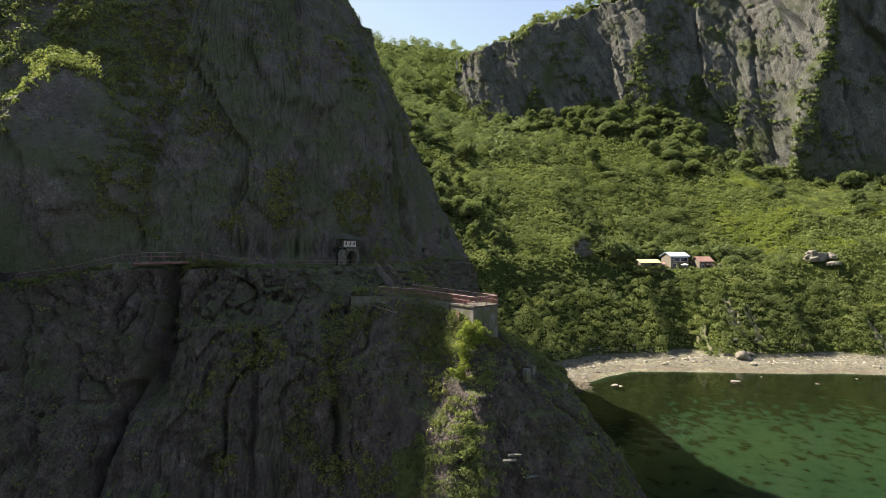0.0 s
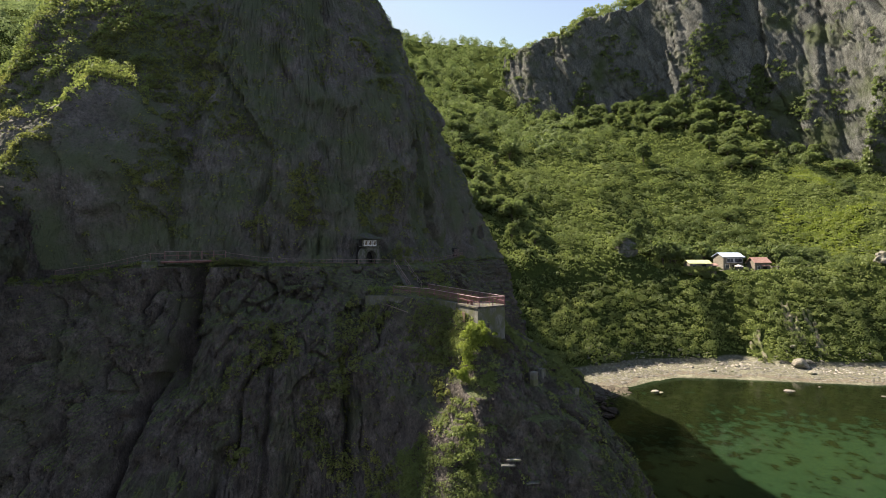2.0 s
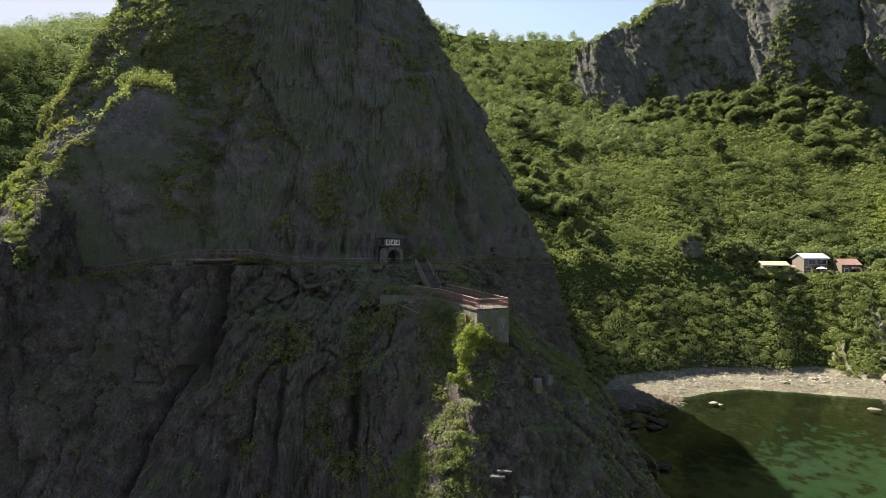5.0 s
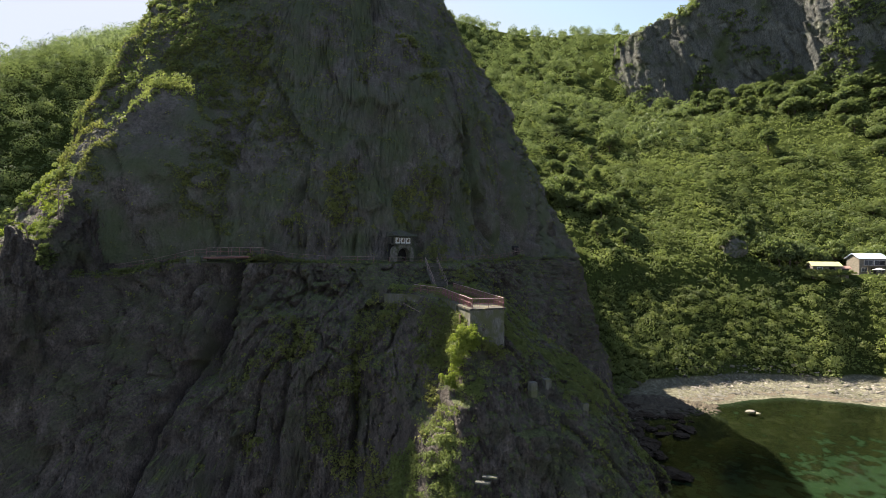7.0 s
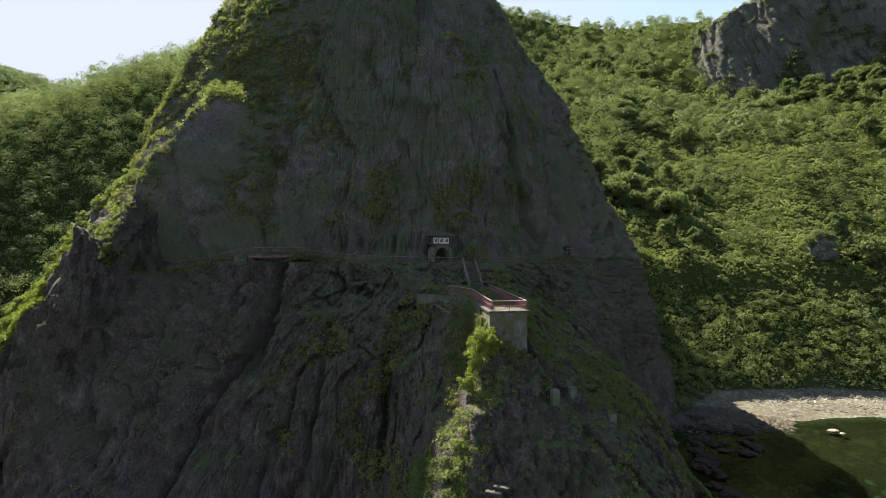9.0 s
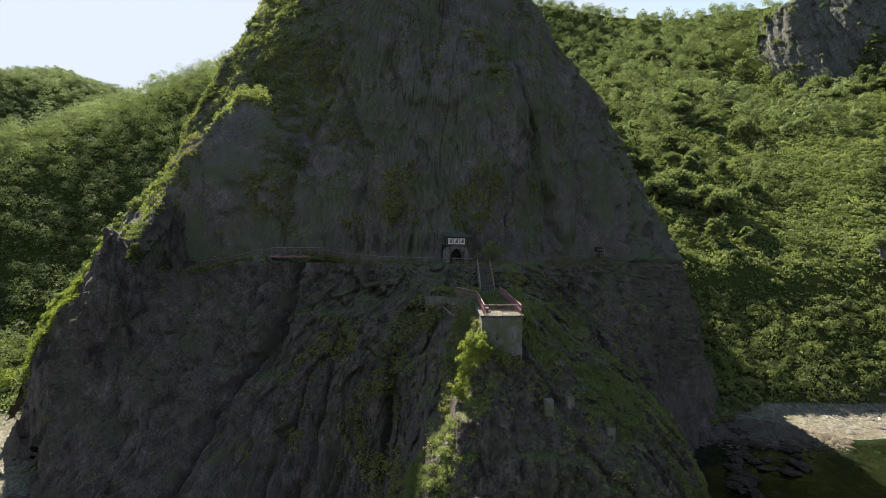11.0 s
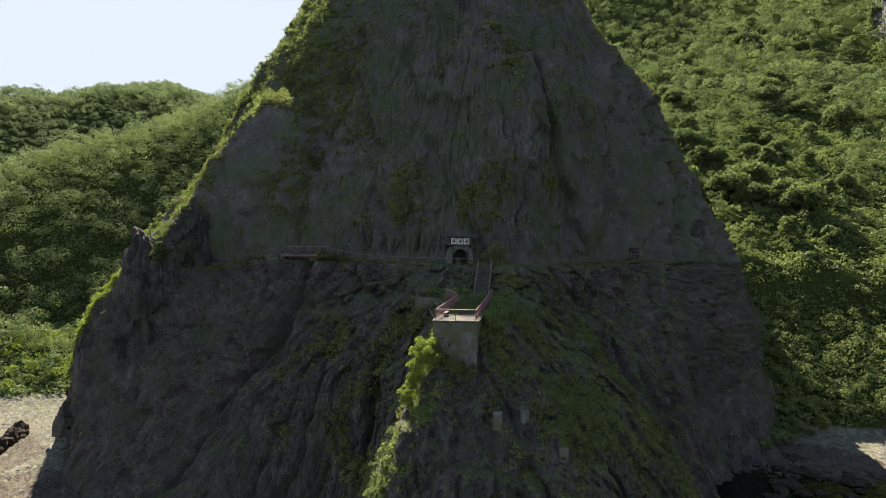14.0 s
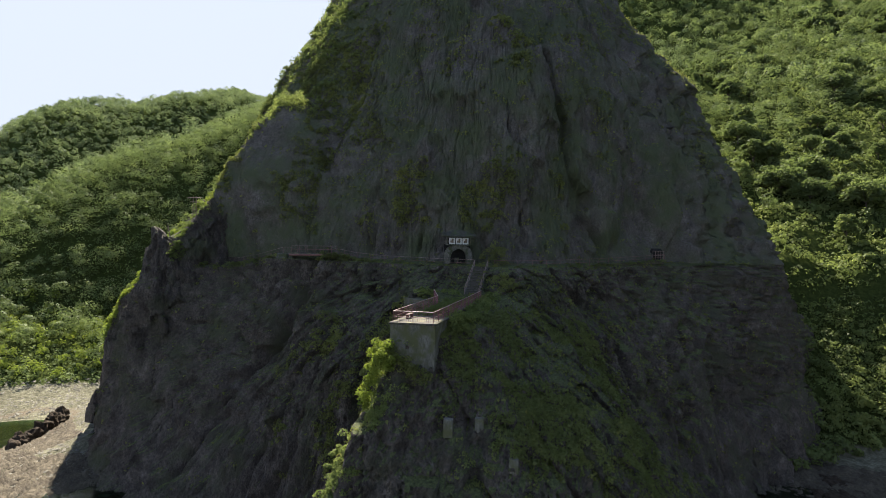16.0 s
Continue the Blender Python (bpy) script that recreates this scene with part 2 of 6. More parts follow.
def cells(x, y, z, seed=0):
    """Cellular noise: a random value for each cell, and how near the border between cells is."""
    fx, fy, fz = np.floor(x), np.floor(y), np.floor(z)
    d1 = np.full(x.shape, 9.0)
    d2 = np.full(x.shape, 9.0)
    val = np.zeros(x.shape)
    for dx in (-1, 0, 1):
        for dy in (-1, 0, 1):
            for dz in (-1, 0, 1):
                ix, iy, iz = fx + dx, fy + dy, fz + dz
                q = (ix + lattice(ix, iy, iz, seed) - x) ** 2 + (iy + lattice(ix, iy, iz, seed + 1) - y) ** 2 + (iz + lattice(ix, iy, iz, seed + 2) - z) ** 2
                near = q < d1
                d2 = np.where(near, d1, np.minimum(d2, q))
                tip = (lattice(ix, iy, iz, seed + 4) - 0.5) * (x - ix - 0.5) + (lattice(ix, iy, iz, seed + 5) - 0.5) * (y - iy - 0.5) + (lattice(ix, iy, iz, seed + 6) - 0.5) * (z - iz - 0.5)
                val = np.where(near, lattice(ix, iy, iz, seed + 3) + 0.9 * tip, val)
                d1 = np.where(near, q, d1)
    return val * 2 - 1, np.sqrt(d2) - np.sqrt(d1)


def smooth(a, b, x):
    t = np.clip((x - a) / (b - a), 0, 1)
    return t * t * (3 - 2 * t)


# ---- mesh helpers ----
def raw_mesh(name, verts, faces, mats, shade=True):
    """A mesh from arrays: verts (n,3), faces (m,4) or (m,3)."""
    me = bpy.data.meshes.new(name)
    k = faces.shape[1]
    me.vertices.add(len(verts))
    me.vertices.foreach_set("co", np.ascontiguousarray(verts, np.float32).ravel())
    me.loops.add(faces.size)
    me.loops.foreach_set("vertex_index", np.ascontiguousarray(faces, np.int32).ravel())
    me.polygons.add(len(faces))
    me.polygons.foreach_set("loop_start", np.arange(0, faces.size, k, dtype=np.int32))
    me.polygons.foreach_set("loop_total", np.full(len(faces), k, np.int32))
    if shade:
        me.polygons.foreach_set("use_smooth", np.ones(len(faces), bool))
    for m in mats:
        me.materials.append(m)
    me.update(calc_edges=True)
    return me


def grid_faces(rows, cols, closed=False):
    i = np.arange(rows - 1)[:, None] * cols
    j = np.arange(cols if closed else cols - 1)[None, :]
    k = (j + 1) % cols
    return np.stack([i + j, i + k, i + cols + k, i + cols + j], -1).reshape(-1, 4)


def leaf_mesh(name, centres, outs, sizes, mat, rng, tilt=0.8, fold=False, slim=0.42):
    """One mesh of many single leaves that face roughly along outs: pointed triangles, or folded diamonds for plants close by."""
    n = len(centres)
    nrm = outs + tilt * rng.normal(size=(n, 3))
    nrm /= np.linalg.norm(nrm, axis=1, keepdims=True) + 1e-9
    a = np.cross(nrm, rng.normal(size=(n, 3)))
    a /= np.linalg.norm(a, axis=1, keepdims=True) + 1e-9
    b = np.cross(nrm, a)
    s = sizes[:, None]
    if fold:
        v = np.stack([centres - a * s * 0.5, centres + b * s * 0.34 - nrm * s * 0.1, centres + a * s * 0.5, centres - b * s * 0.34 - nrm * s * 0.1], 1)
        return raw_mesh(name, v.reshape(-1, 3), np.arange(4 * n).reshape(-1, 4), [mat], shade=False)
    v = np.stack([centres - a * s * 0.42 + b * s * slim, centres - a * s * 0.42 - b * s * slim, centres + a * s * 0.62], 1)
    return raw_mesh(name, v.reshape(-1, 3), np.arange(3 * n).reshape(-1, 3), [mat], shade=False)


def bush_leaves(centres, radii, per, rng, flat=0.75, shell=0.72):
    """Leaf places over many rounded bushes: arrays of place, outward way."""
    n = len(centres)
    w = rng.normal(size=(n, per, 3))
    w /= np.linalg.norm(w, axis=2, keepdims=True)
    w[..., 2] = np.abs(w[..., 2]) * 1.15 - 0.15
    rr = radii[:, None, None] * (shell + (1.1 - shell) * rng.random((n, per, 1)))
    p = centres[:, None, :] + w * rr * np.array([1, 1, flat])
    return p.reshape(-1, 3), w.reshape(-1, 3)


def sample_faces(v, f, weight, count, rng):
    """Random places on the faces, by weight per face times area. Gives places and normals."""
    a, b, c, d = (v[f[:, i]] for i in range(4))
    nr = np.cross(c - a, d - b)
    area = np.linalg.norm(nr, axis=1) * 0.5
    w = area * weight
    pick = rng.choice(len(f), count, p=w / w.sum())
    s, t = rng.random((count, 1)), rng.random((count, 1))
    p = (a[pick] * (1 - s) + b[pick] * s) * (1 - t) + (d[pick] * (1 - s) + c[pick] * s) * t
    return p, nr[pick] / (np.linalg.norm(nr[pick], axis=1, keepdims=True) + 1e-9)


# ---- land ----
SHORE = [(2500, -600), (600, 20), (300, 125), (140, 164), (62, 167), (40, 155), (28, 144), (-20, 120), (-50, 60), (-58, 33), (-72, 29), (-81, 42), (-93, 45), (-100, 30), (-135, -45), (-300, -230), (-2500, -2000)]
CRAG = [(8, 452), (30, 424), (60, 408), (110, 388), (150, 363), (190, 341), (203, 323), (211, 303), (245, 287), (320, 259), (460, 246)]


def line_distance(x, y, pts):
    d = np.full(x.shape, 1e9)
    for (ax, ay), (bx, by) in zip(pts[:-1], pts[1:]):
        ex, ey = bx - ax, by - ay
        t = np.clip(((x - ax) * ex + (y - ay) * ey) / (ex * ex + ey * ey), 0, 1)
        d = np.minimum(d, np.hypot(x - ax - t * ex, y - ay - t * ey))
    return d


def inside(x, y, poly):
    r = np.zeros(x.shape, bool)
    for (ax, ay), (bx, by) in zip(poly, poly[1:] + poly[:1]):
        cross = (ay > y) != (by > y)
        r ^= cross & (x < (bx - ax) * (y - ay) / (by - ay + 1e-12) + ax)
    return r


def crag_top(x):
    return np.interp(x, [0, 10, 60, 115, 200, 300, 460], [196, 203, 212, 226, 232, 240, 245])


def land_height(x, y):
    d = line_distance(x, y, SHORE) * np.where(inside(x, y, SHORE + [(-2500, 4000), (2500, 4000)]), 1, -1)
    d = d + 2.5 * fbm(x / 22, y / 22, 0 * x, 3, 11)
    z0 = 0 * x
    sea = np.maximum(-0.085 * -d, -7.0)
    beach = 2.6 * np.clip(d / 20, 0, 1) ** 0.8
    right = smooth(15, 45, x)
    left = smooth(-70, -110 - 170 * smooth(150, 290, y), x)
    near_rock = smooth(82, 58, x)
    db = d + right * (1 - 0.6 * near_rock) * smooth(210, 190, y) * (5.0 * ridged(x / 17, y / 60, z0, 2, 15) + 2.2 * fbm(x / 6, y / 12, z0, 2, 16))
    bluff = 13.7 * (smooth(18, 43, db) + np.clip((db - 19) / 24, 0, 1)) * (1 - near_rock) + 27.4 * np.clip((db - 12) / 31, 0, 1) * near_rock
    terrace = right * smooth(165, 120, x) * smooth(52, 80, x)
    slope = (0.60 + 0.45 * left) * np.maximum(d - 36 - 15 * left, 0)
    slope = slope - terrace * np.minimum(slope, 14) * smooth(175, 66, d)
    h = beach + bluff * (1 - 0.72 * left) + slope
    cap = 272 - 0.10 * np.abs(x + 10) + 14 * fbm(x / 90, y / 90, z0, 3, 5)
    cap_left = np.interp(y, [-200, 20, 56, 71, 101, 126, 170, 220, 400, 700], [6, 30, 54, 66, 83, 93, 120, 146, 205, 260]) + 7 * fbm(x / 50, y / 50, z0, 3, 6)
    cap_left = np.maximum(cap_left - 0.55 * np.maximum(-x - 225, 0) * smooth(230, 160, y), 3)
    cap = cap * (1 - left) + cap_left * left
    h = np.where(h > cap - 12, cap - 12 * np.exp(-np.maximum(h - cap + 12, 0) / 12), h)
    h = h - 20 * np.exp(-((x - 35) / 55) ** 2 - ((y - 405) / 60) ** 2)
    h = h - 20 * smooth(150, 190, x) * smooth(215, 300, y) * smooth(420, 360, y)
    # far hills over the next bay
    far = (192 + np.clip((y - 160) * 0.28, 0, 60)) * np.exp(-((x + 690) / 190) ** 2) * np.exp(-((y - 225) / 240) ** 4) * (1 + 0.12 * fbm(x / 120, y / 120, z0, 4, 9))
    h = np.maximum(h, far)
    # the plateau behind the crag
    back = inside(x, y, CRAG + [(460, 3000), (60, 3000), (20, 470)])
    cd = line_distance(x, y, CRAG)
    top = crag_top(x) + 0.10 * cd + 8 * fbm(x / 40, y / 40, z0, 3, 21)
    up = np.where(back, smooth(16, 26, cd), 0)
    h = np.maximum(h, h * (1 - up) + np.maximum(top, h) * up)
    rough = smooth(22, 45, d)
    h = h + rough * (3.2 * fbm(x / 26, y / 26, z0, 3, 2) + (1.5 - 0.8 * near_rock * right) * ridged(x / 9, y / 9, z0, 2, 3))
    return np.where(d > 0, h, sea), d


BARE = ((104.5, 190.5, 2.6), (110.5, 187.5, 2.0), (93.0, 186.5, 2.0), (152.0, 183.5, 2.6))       # bare soil in the bank


def axis(parts):
    """Grid lines with a spacing for each stretch: (from, to, step)."""
    return np.concatenate([np.arange(a, b, s) for a, b, s in parts])


gx = axis([(-4800, -1200, 300), (-1200, -420, 26), (-420, -60, 4.0), (-60, 300, 2.6), (300, 520, 9), (520, 1500, 60), (1500, 5001, 350)])
gy = axis([(-4800, -600, 350), (-600, -60, 30), (-60, 40, 6), (40, 330, 2.6), (330, 520, 4), (520, 800, 8), (800, 1400, 40), (1400, 5001, 400)])
GX, GY = np.meshgrid(gx, gy)
GH, GD = land_height(GX, GY)
land_v = np.stack([GX, GY, GH], -1).reshape(-1, 3)
land_f = grid_faces(len(gy), len(gx))
me = raw_mesh("ground", land_v, land_f, [M_GROUND])
ground = tagged(new("ground", me), "steep green hillside above a pebble beach", "hillside", kind="structure")

# ---- water ----
m_water, n, l = material("sea_water")
n.remove(n["Principled BSDF"])
tr = n.new("ShaderNodeBsdfTransparent")
tr.inputs["Color"].default_value = (0.38, 0.49, 0.40, 1)
gl = n.new("ShaderNodeBsdfGlossy")
gl.inputs["Roughness"].default_value = 0.06
fr = n.new("ShaderNodeFresnel")
fr.inputs["IOR"].default_value = 1.33
wv = noise_node(n, l, 0.9, 4, 0.6)
bp = n.new("ShaderNodeBump")
bp.inputs["Strength"].default_value = 0.25
bp.inputs["Distance"].default_value = 0.12
l.new(wv.outputs["Fac"], bp.inputs["Height"])
l.new(bp.outputs["Normal"], gl.inputs["Normal"])
l.new(bp.outputs["Normal"], fr.inputs["Normal"])
ms = n.new("ShaderNodeMixShader")
l.new(fr.outputs[0], ms.inputs[0])
l.new(tr.outputs[0], ms.inputs[1])
l.new(gl.outputs[0], ms.inputs[2])
l.new(ms.outputs[0], n["Material Output"].inputs["Surface"])
me = raw_mesh("water", np.array([(-4800, -4800, 0), (5000, -4800, 0), (5000, 5000, 0), (-4800, 5000, 0)], float), np.array([[0, 1, 2, 3]]), [m_water])
water = tagged(new("water", me), "calm clear green sea water in the bay", "water", kind="structure")

# ---- the great rock ----
CX, CY = -45.0, 125.0
# plans of the rock, one for each storey of it, going round from its far left side
SEA_BED = [(-97, 125), (-86, 75), (-77, 51), (-60, 43), (-49, 44), (-37, 50), (-27, 59), (-14, 63), (-7, 58), (-1, 53), (5, 49), (13, 48), (25, 54), (33, 72), (30, 96), (21, 107), (18, 120), (20, 142), (19, 175), (-20, 215), (-90, 190)]
WATER_LINE = [(-95, 125), (-84, 75), (-75, 53), (-60, 46), (-50, 47), (-38, 54), (-27, 62), (-14, 66.5), (-7, 61.5), (-1, 56.2), (6, 52.4), (13, 52), (24, 57), (31.5, 72), (28, 95), (19, 106), (15.5, 119), (18.5, 142), (18, 175), (-20, 215), (-90, 190)]
LOWER_CLIFF = [(-93, 125), (-81, 75), (-71, 57), (-62.5, 49.5), (-51, 56.5), (-41, 64), (-26, 68), (-12, 70.6), (-7.5, 67.5), (-4.2, 63.2), (0.5, 59.4), (5.0, 56.7), (8.5, 58.5), (16, 61), (23, 67), (23.5, 80), (20, 93), (12, 100), (9.5, 111), (12, 128), (15.5, 150), (14, 172), (-20, 212), (-89, 187)]
RIB_FOOT = [(-92, 125), (-79.5, 75), (-70, 56), (-62.8, 50.5), (-52, 59.5), (-42, 67), (-25, 70), (-12, 71.7), (-8, 70), (-3.5, 65), (-1.2, 62.2), (2.2, 60.0), (4.8, 58.3), (7.5, 60), (13.5, 63.5), (19, 68.5), (20, 80), (16.5, 92.5), (9, 98.5), (7.3, 110), (10, 127), (14, 150), (13, 172), (-20, 211), (-88.5, 186)]
MID_CLIFF = [(-91, 125), (-78, 75), (-69, 55), (-63, 52), (-53, 62.5), (-43, 70.5), (-24, 72), (-10, 72.9), (-4.5, 70.4), (-0.4, 65.8), (2.0, 61.8), (4.3, 60.5), (6.5, 61.5), (11, 66), (15, 70), (16, 80), (12.5, 92), (5.5, 97), (5, 109), (8, 126), (12.5, 150), (12, 172), (-20, 210), (-88, 185)]
PLATFORM_FOOT = [(-90, 125), (-76, 76.5), (-66.5, 56.5), (-61, 52.2), (-54, 64.5), (-44.5, 72), (-25, 75), (-12, 77), (-4.2, 73.8), (0.4, 69.2), (2.6, 64.4), (4.9, 64.3), (7.3, 66.6), (9.4, 72), (8.6, 80), (7, 91), (1.8, 96), (2.5, 112), (6, 130), (11.3, 151), (10.5, 170), (-20, 208), (-87, 183)]
PLATFORM = [(-89, 125), (-74, 78), (-64, 60), (-59, 55), (-55, 67), (-46, 73.5), (-40, 75), (-26, 78), (-14, 81), (-6, 77.4), (-0.4, 73.2), (2.3, 66.3), (4.1, 65.6), (6.2, 68.6), (4.5, 79), (2.5, 89), (-1.5, 95), (0, 114), (4, 135), (10, 152), (9, 168), (-20, 205), (-86, 180)]
TERRACE = [(-88, 125), (-73, 79), (-63, 61), (-59.5, 55.5), (-56, 68.5), (-46.2, 74.2), (-38, 77.5), (-27, 81.5), (-15, 84), (-12, 86.5), (-7.5, 87.8), (-4, 88.5), (-2, 94), (-1.5, 115), (2, 134), (9, 152), (9, 168), (-20, 205), (-86, 180)]
LEDGE_EDGE = [(-96, 125), (-88, 82), (-70, 66), (-62, 62), (-59.5, 57), (-59, 66), (-56, 71), (-46.5, 74.8), (-37, 79.5), (-28, 84), (-17, 88.5), (-12.5, 91.2), (-8.5, 92.6), (-6.5, 94), (-5, 105), (-3, 122), (-2, 132), (6, 150), (8, 166), (-20, 203), (-86, 180)]
LEDGE_BACK = [(-98, 125), (-90, 82), (-74, 68.5), (-66.5, 63.8), (-62, 66.8), (-59, 71.6), (-56, 74.5), (-47.5, 78.5), (-38, 83.5), (-29, 88), (-20, 92.5), (-16.5, 95), (-11, 97), (-8, 105), (-6, 122), (-5, 134), (5, 152), (8, 166), (-20, 203), (-86, 180)]
FACE_FOOT = [(-97, 125), (-89, 84), (-72, 70.2), (-65.5, 67.6), (-58.5, 72.8), (-47, 79.5), (-38, 84.3), (-29.5, 89), (-19.5, 94), (-14, 98), (-10, 103), (-7.5, 114), (-6, 130), (-1, 148), (4, 158), (5, 169), (-21, 201.5), (-87, 180)]
FACE = [(-97, 125), (-90, 88), (-79, 74.5), (-72, 72.5), (-64.5, 71.8), (-58, 74.2), (-46, 81), (-30, 90), (-19, 96), (-12, 101), (-9, 110), (-7, 125), (-3, 145), (2, 160), (0, 172), (-22, 200), (-88, 180)]
BUTTRESS = [(-99, 125), (-92, 102), (-79.3, 81.8), (-68, 83), (-57, 84.5), (-44, 89), (-30, 96), (-19, 101), (-13, 106), (-10, 115), (-9, 130), (-7, 150), (-6, 170), (-26, 190), (-92, 175)]
SHOULDER = [(-100, 126), (-97, 113), (-79.3, 90), (-62, 90.3), (-46, 94), (-34, 100.5), (-22, 107), (-15.5, 116), (-13.5, 135), (-13, 156), (-13, 169), (-28, 186), (-94, 168)]
UPPER_FACE = [(-99, 128), (-97, 117), (-80.3, 97.6), (-62, 96.2), (-46, 99.4), (-32, 106), (-24, 114), (-19.5, 122), (-18.5, 136), (-21, 150), (-32, 165), (-55, 176), (-92, 160)]
SPIRE_FOOT = [(-96, 128), (-94, 118), (-81.5, 104), (-72, 103), (-62, 101.4), (-52, 101.2), (-38, 108.5), (-29, 118), (-25, 130), (-26, 145), (-37, 158), (-55, 166), (-86, 155)]
SPIRE = [(-82, 128), (-76, 119), (-58, 113), (-42, 116), (-35, 128), (-36, 148), (-58, 158), (-78, 145)]
SUMMIT = [(-62, 125), (-58, 120), (-48, 118), (-40, 126), (-42, 140), (-56, 142)]
OUTLINES = list(zip((-7, 0, 12, 17.5, 22, 26.6, 30.4, 32.8, 36.0, 36.5, 43, 50, 66, 80, 92, 105, 128, 143),
                    (SEA_BED, WATER_LINE, LOWER_CLIFF, RIB_FOOT, MID_CLIFF, PLATFORM_FOOT, PLATFORM, TERRACE, LEDGE_EDGE, LEDGE_BACK, FACE_FOOT, FACE, BUTTRESS, SHOULDER, UPPER_FACE, SPIRE_FOOT, SPIRE, SUMMIT)))


def reach(angles, poly):
    """Distance from the rock's axis to the outline along each angle."""
    r = np.full(angles.shape, 5.0)
    dx, dy = np.cos(angles), np.sin(angles)
    for (ax, ay), (bx, by) in zip(poly, poly[1:] + poly[:1]):
        ax, ay, bx, by = ax - CX, ay - CY, bx - CX, by - CY
        ex, ey = bx - ax, by - ay
        den = dx * ey - dy * ex
        den = np.where(np.abs(den) < 1e-9, 1e-9, den)
        t = (ax * ey - ay * ex) / den
        s = (ax * dy - ay * dx) / den
        r = np.where((s >= 0) & (s <= 1) & (t > 0), np.maximum(r, t), r)
    return r


# finer steps over the faces that are seen
ang = np.concatenate([np.linspace(-172, -140, 80)[:-1], np.linspace(-140, -20, 740)[:-1], np.linspace(-20, 45, 150)[:-1], np.linspace(45, 188, 40)[:-1]])
ANG = np.radians(ang)
zs = np.array([o[0] for o in OUTLINES], float)
RL = np.array([reach(ANG, o[1]) for o in OUTLINES])
rows_z, rows_r = [], []
for i in range(len(zs) - 1):
    step = max(zs[i + 1] - zs[i], np.percentile(np.abs(RL[i + 1] - RL[i]), 70))
    k = max(2, int(step / (0.26 if 8 < zs[i] < 36 else 0.55 if 36 <= zs[i] < 66 else 1.0)))
    for j in range(k):
        rows_z.append(zs[i] + (zs[i + 1] - zs[i]) * j / k)
        rows_r.append(RL[i] + (RL[i + 1] - RL[i]) * j / k)
RZ, RR = np.array(rows_z)[:, None] + 0 * ANG[None, :], np.array(rows_r)
for _ in range(2):
    RR = (np.roll(RR, 1, 1) + 2 * RR + np.roll(RR, -1, 1)) / 4
X0, Y0 = CX + RR * np.cos(ANG), CY + RR * np.sin(ANG)
calm = np.maximum(np.exp(-((RZ - 36.9) / 1.3) ** 2), np.exp(-((RZ - 32.2) / 2.0) ** 2) * smooth(10, 5, np.hypot(X0 + 2, Y0 - 77)))
calm = 1 - 0.85 * calm
lofty = smooth(37, 43, RZ)
big = (1.5 - 0.4 * lofty) * ridged(X0 / 13, Y0 / 13, RZ / 40, 2, 31) + (0.3 + 0.9 * lofty) * fbm(X0 / 7, Y0 / 7, RZ / 12, 2, 33)
wx, wy, wz = X0 + 1.2 * fbm(X0 / 4, Y0 / 4, RZ / 4, 2, 43), Y0 + 1.2 * fbm(X0 / 4, Y0 / 4, RZ / 4, 2, 44), RZ + 1.6 * fbm(X0 / 5, Y0 / 5, RZ / 5, 2, 45)
c1, e1 = cells((0.85 * X0 + 0.15 * wx) / 3.6, (0.85 * Y0 + 0.15 * wy) / 3.6, wz / 15.0, 301)
c2, e2 = cells((0.9 * X0 + 0.1 * wx) / 0.95, (0.9 * Y0 + 0.1 * wy) / 0.95, (0.6 * RZ + 0.4 * wz) / 4.2, 311)
c3, e3 = cells(X0 / 0.62, Y0 / 0.62, RZ / 0.9, 321)
c0, e0 = cells(wx / 15, wy / 15, wz / 38, 305)
near_rib = smooth(22, 12, np.hypot(X0 - 7, Y0 - 66)) * smooth(36, 32, RZ)
slabs, rims = cells(wx / 5.5 + 0.25 * RZ / 5.5, wy / 5.5, wz / 6.5, 323)
mid = lofty * (1.3 * c0 + 0.5 * slabs - 0.2 * smooth(0.06, 0.0, rims)) + (1.0 - lofty) * ((0.75 - 0.3 * near_rib) * c1 - 0.3 * smooth(0.06, 0.0, e1) + 0.2 * ridged(X0 / 2.6, Y0 / 2.6, RZ / 16, 2, 35)) + (0.26 - 0.16 * lofty) * c2 - (0.15 - 0.12 * lofty) * smooth(0.08, 0.0, e2) + (0.2 - 0.05 * lofty) * c3 + 0.3 * fbm(X0 / 0.9, Y0 / 0.9, RZ / 1.0, 3, 37, 0.65)
nose = smooth(13, 6, np.hypot(X0 - 3, Y0 - 62)) * smooth(36, 30, RZ)
# short ledges, broken from column to column
ledge_, _ = cells(X0 / 1.3, Y0 / 1.3, RZ / 7, 325)
phase = RZ / (1.5 + 0.5 * lofty) + 3.0 * ledge_ + 1.2 * fbm(X0 / 3, Y0 / 3, RZ / 3, 2, 326)
mid = mid + (0.32 - 0.16 * lofty) * (phase - np.floor(phase) - 0.5) + 0.10 * lattice(np.floor(X0 / 0.28), np.floor(Y0 / 0.28), np.floor(RZ / 0.3), 327)
disp = (big - 1.0) * (1 - 0.85 * nose) * calm * smooth(0, 9, np.abs(RZ - 36.9) + 2) + mid * calm
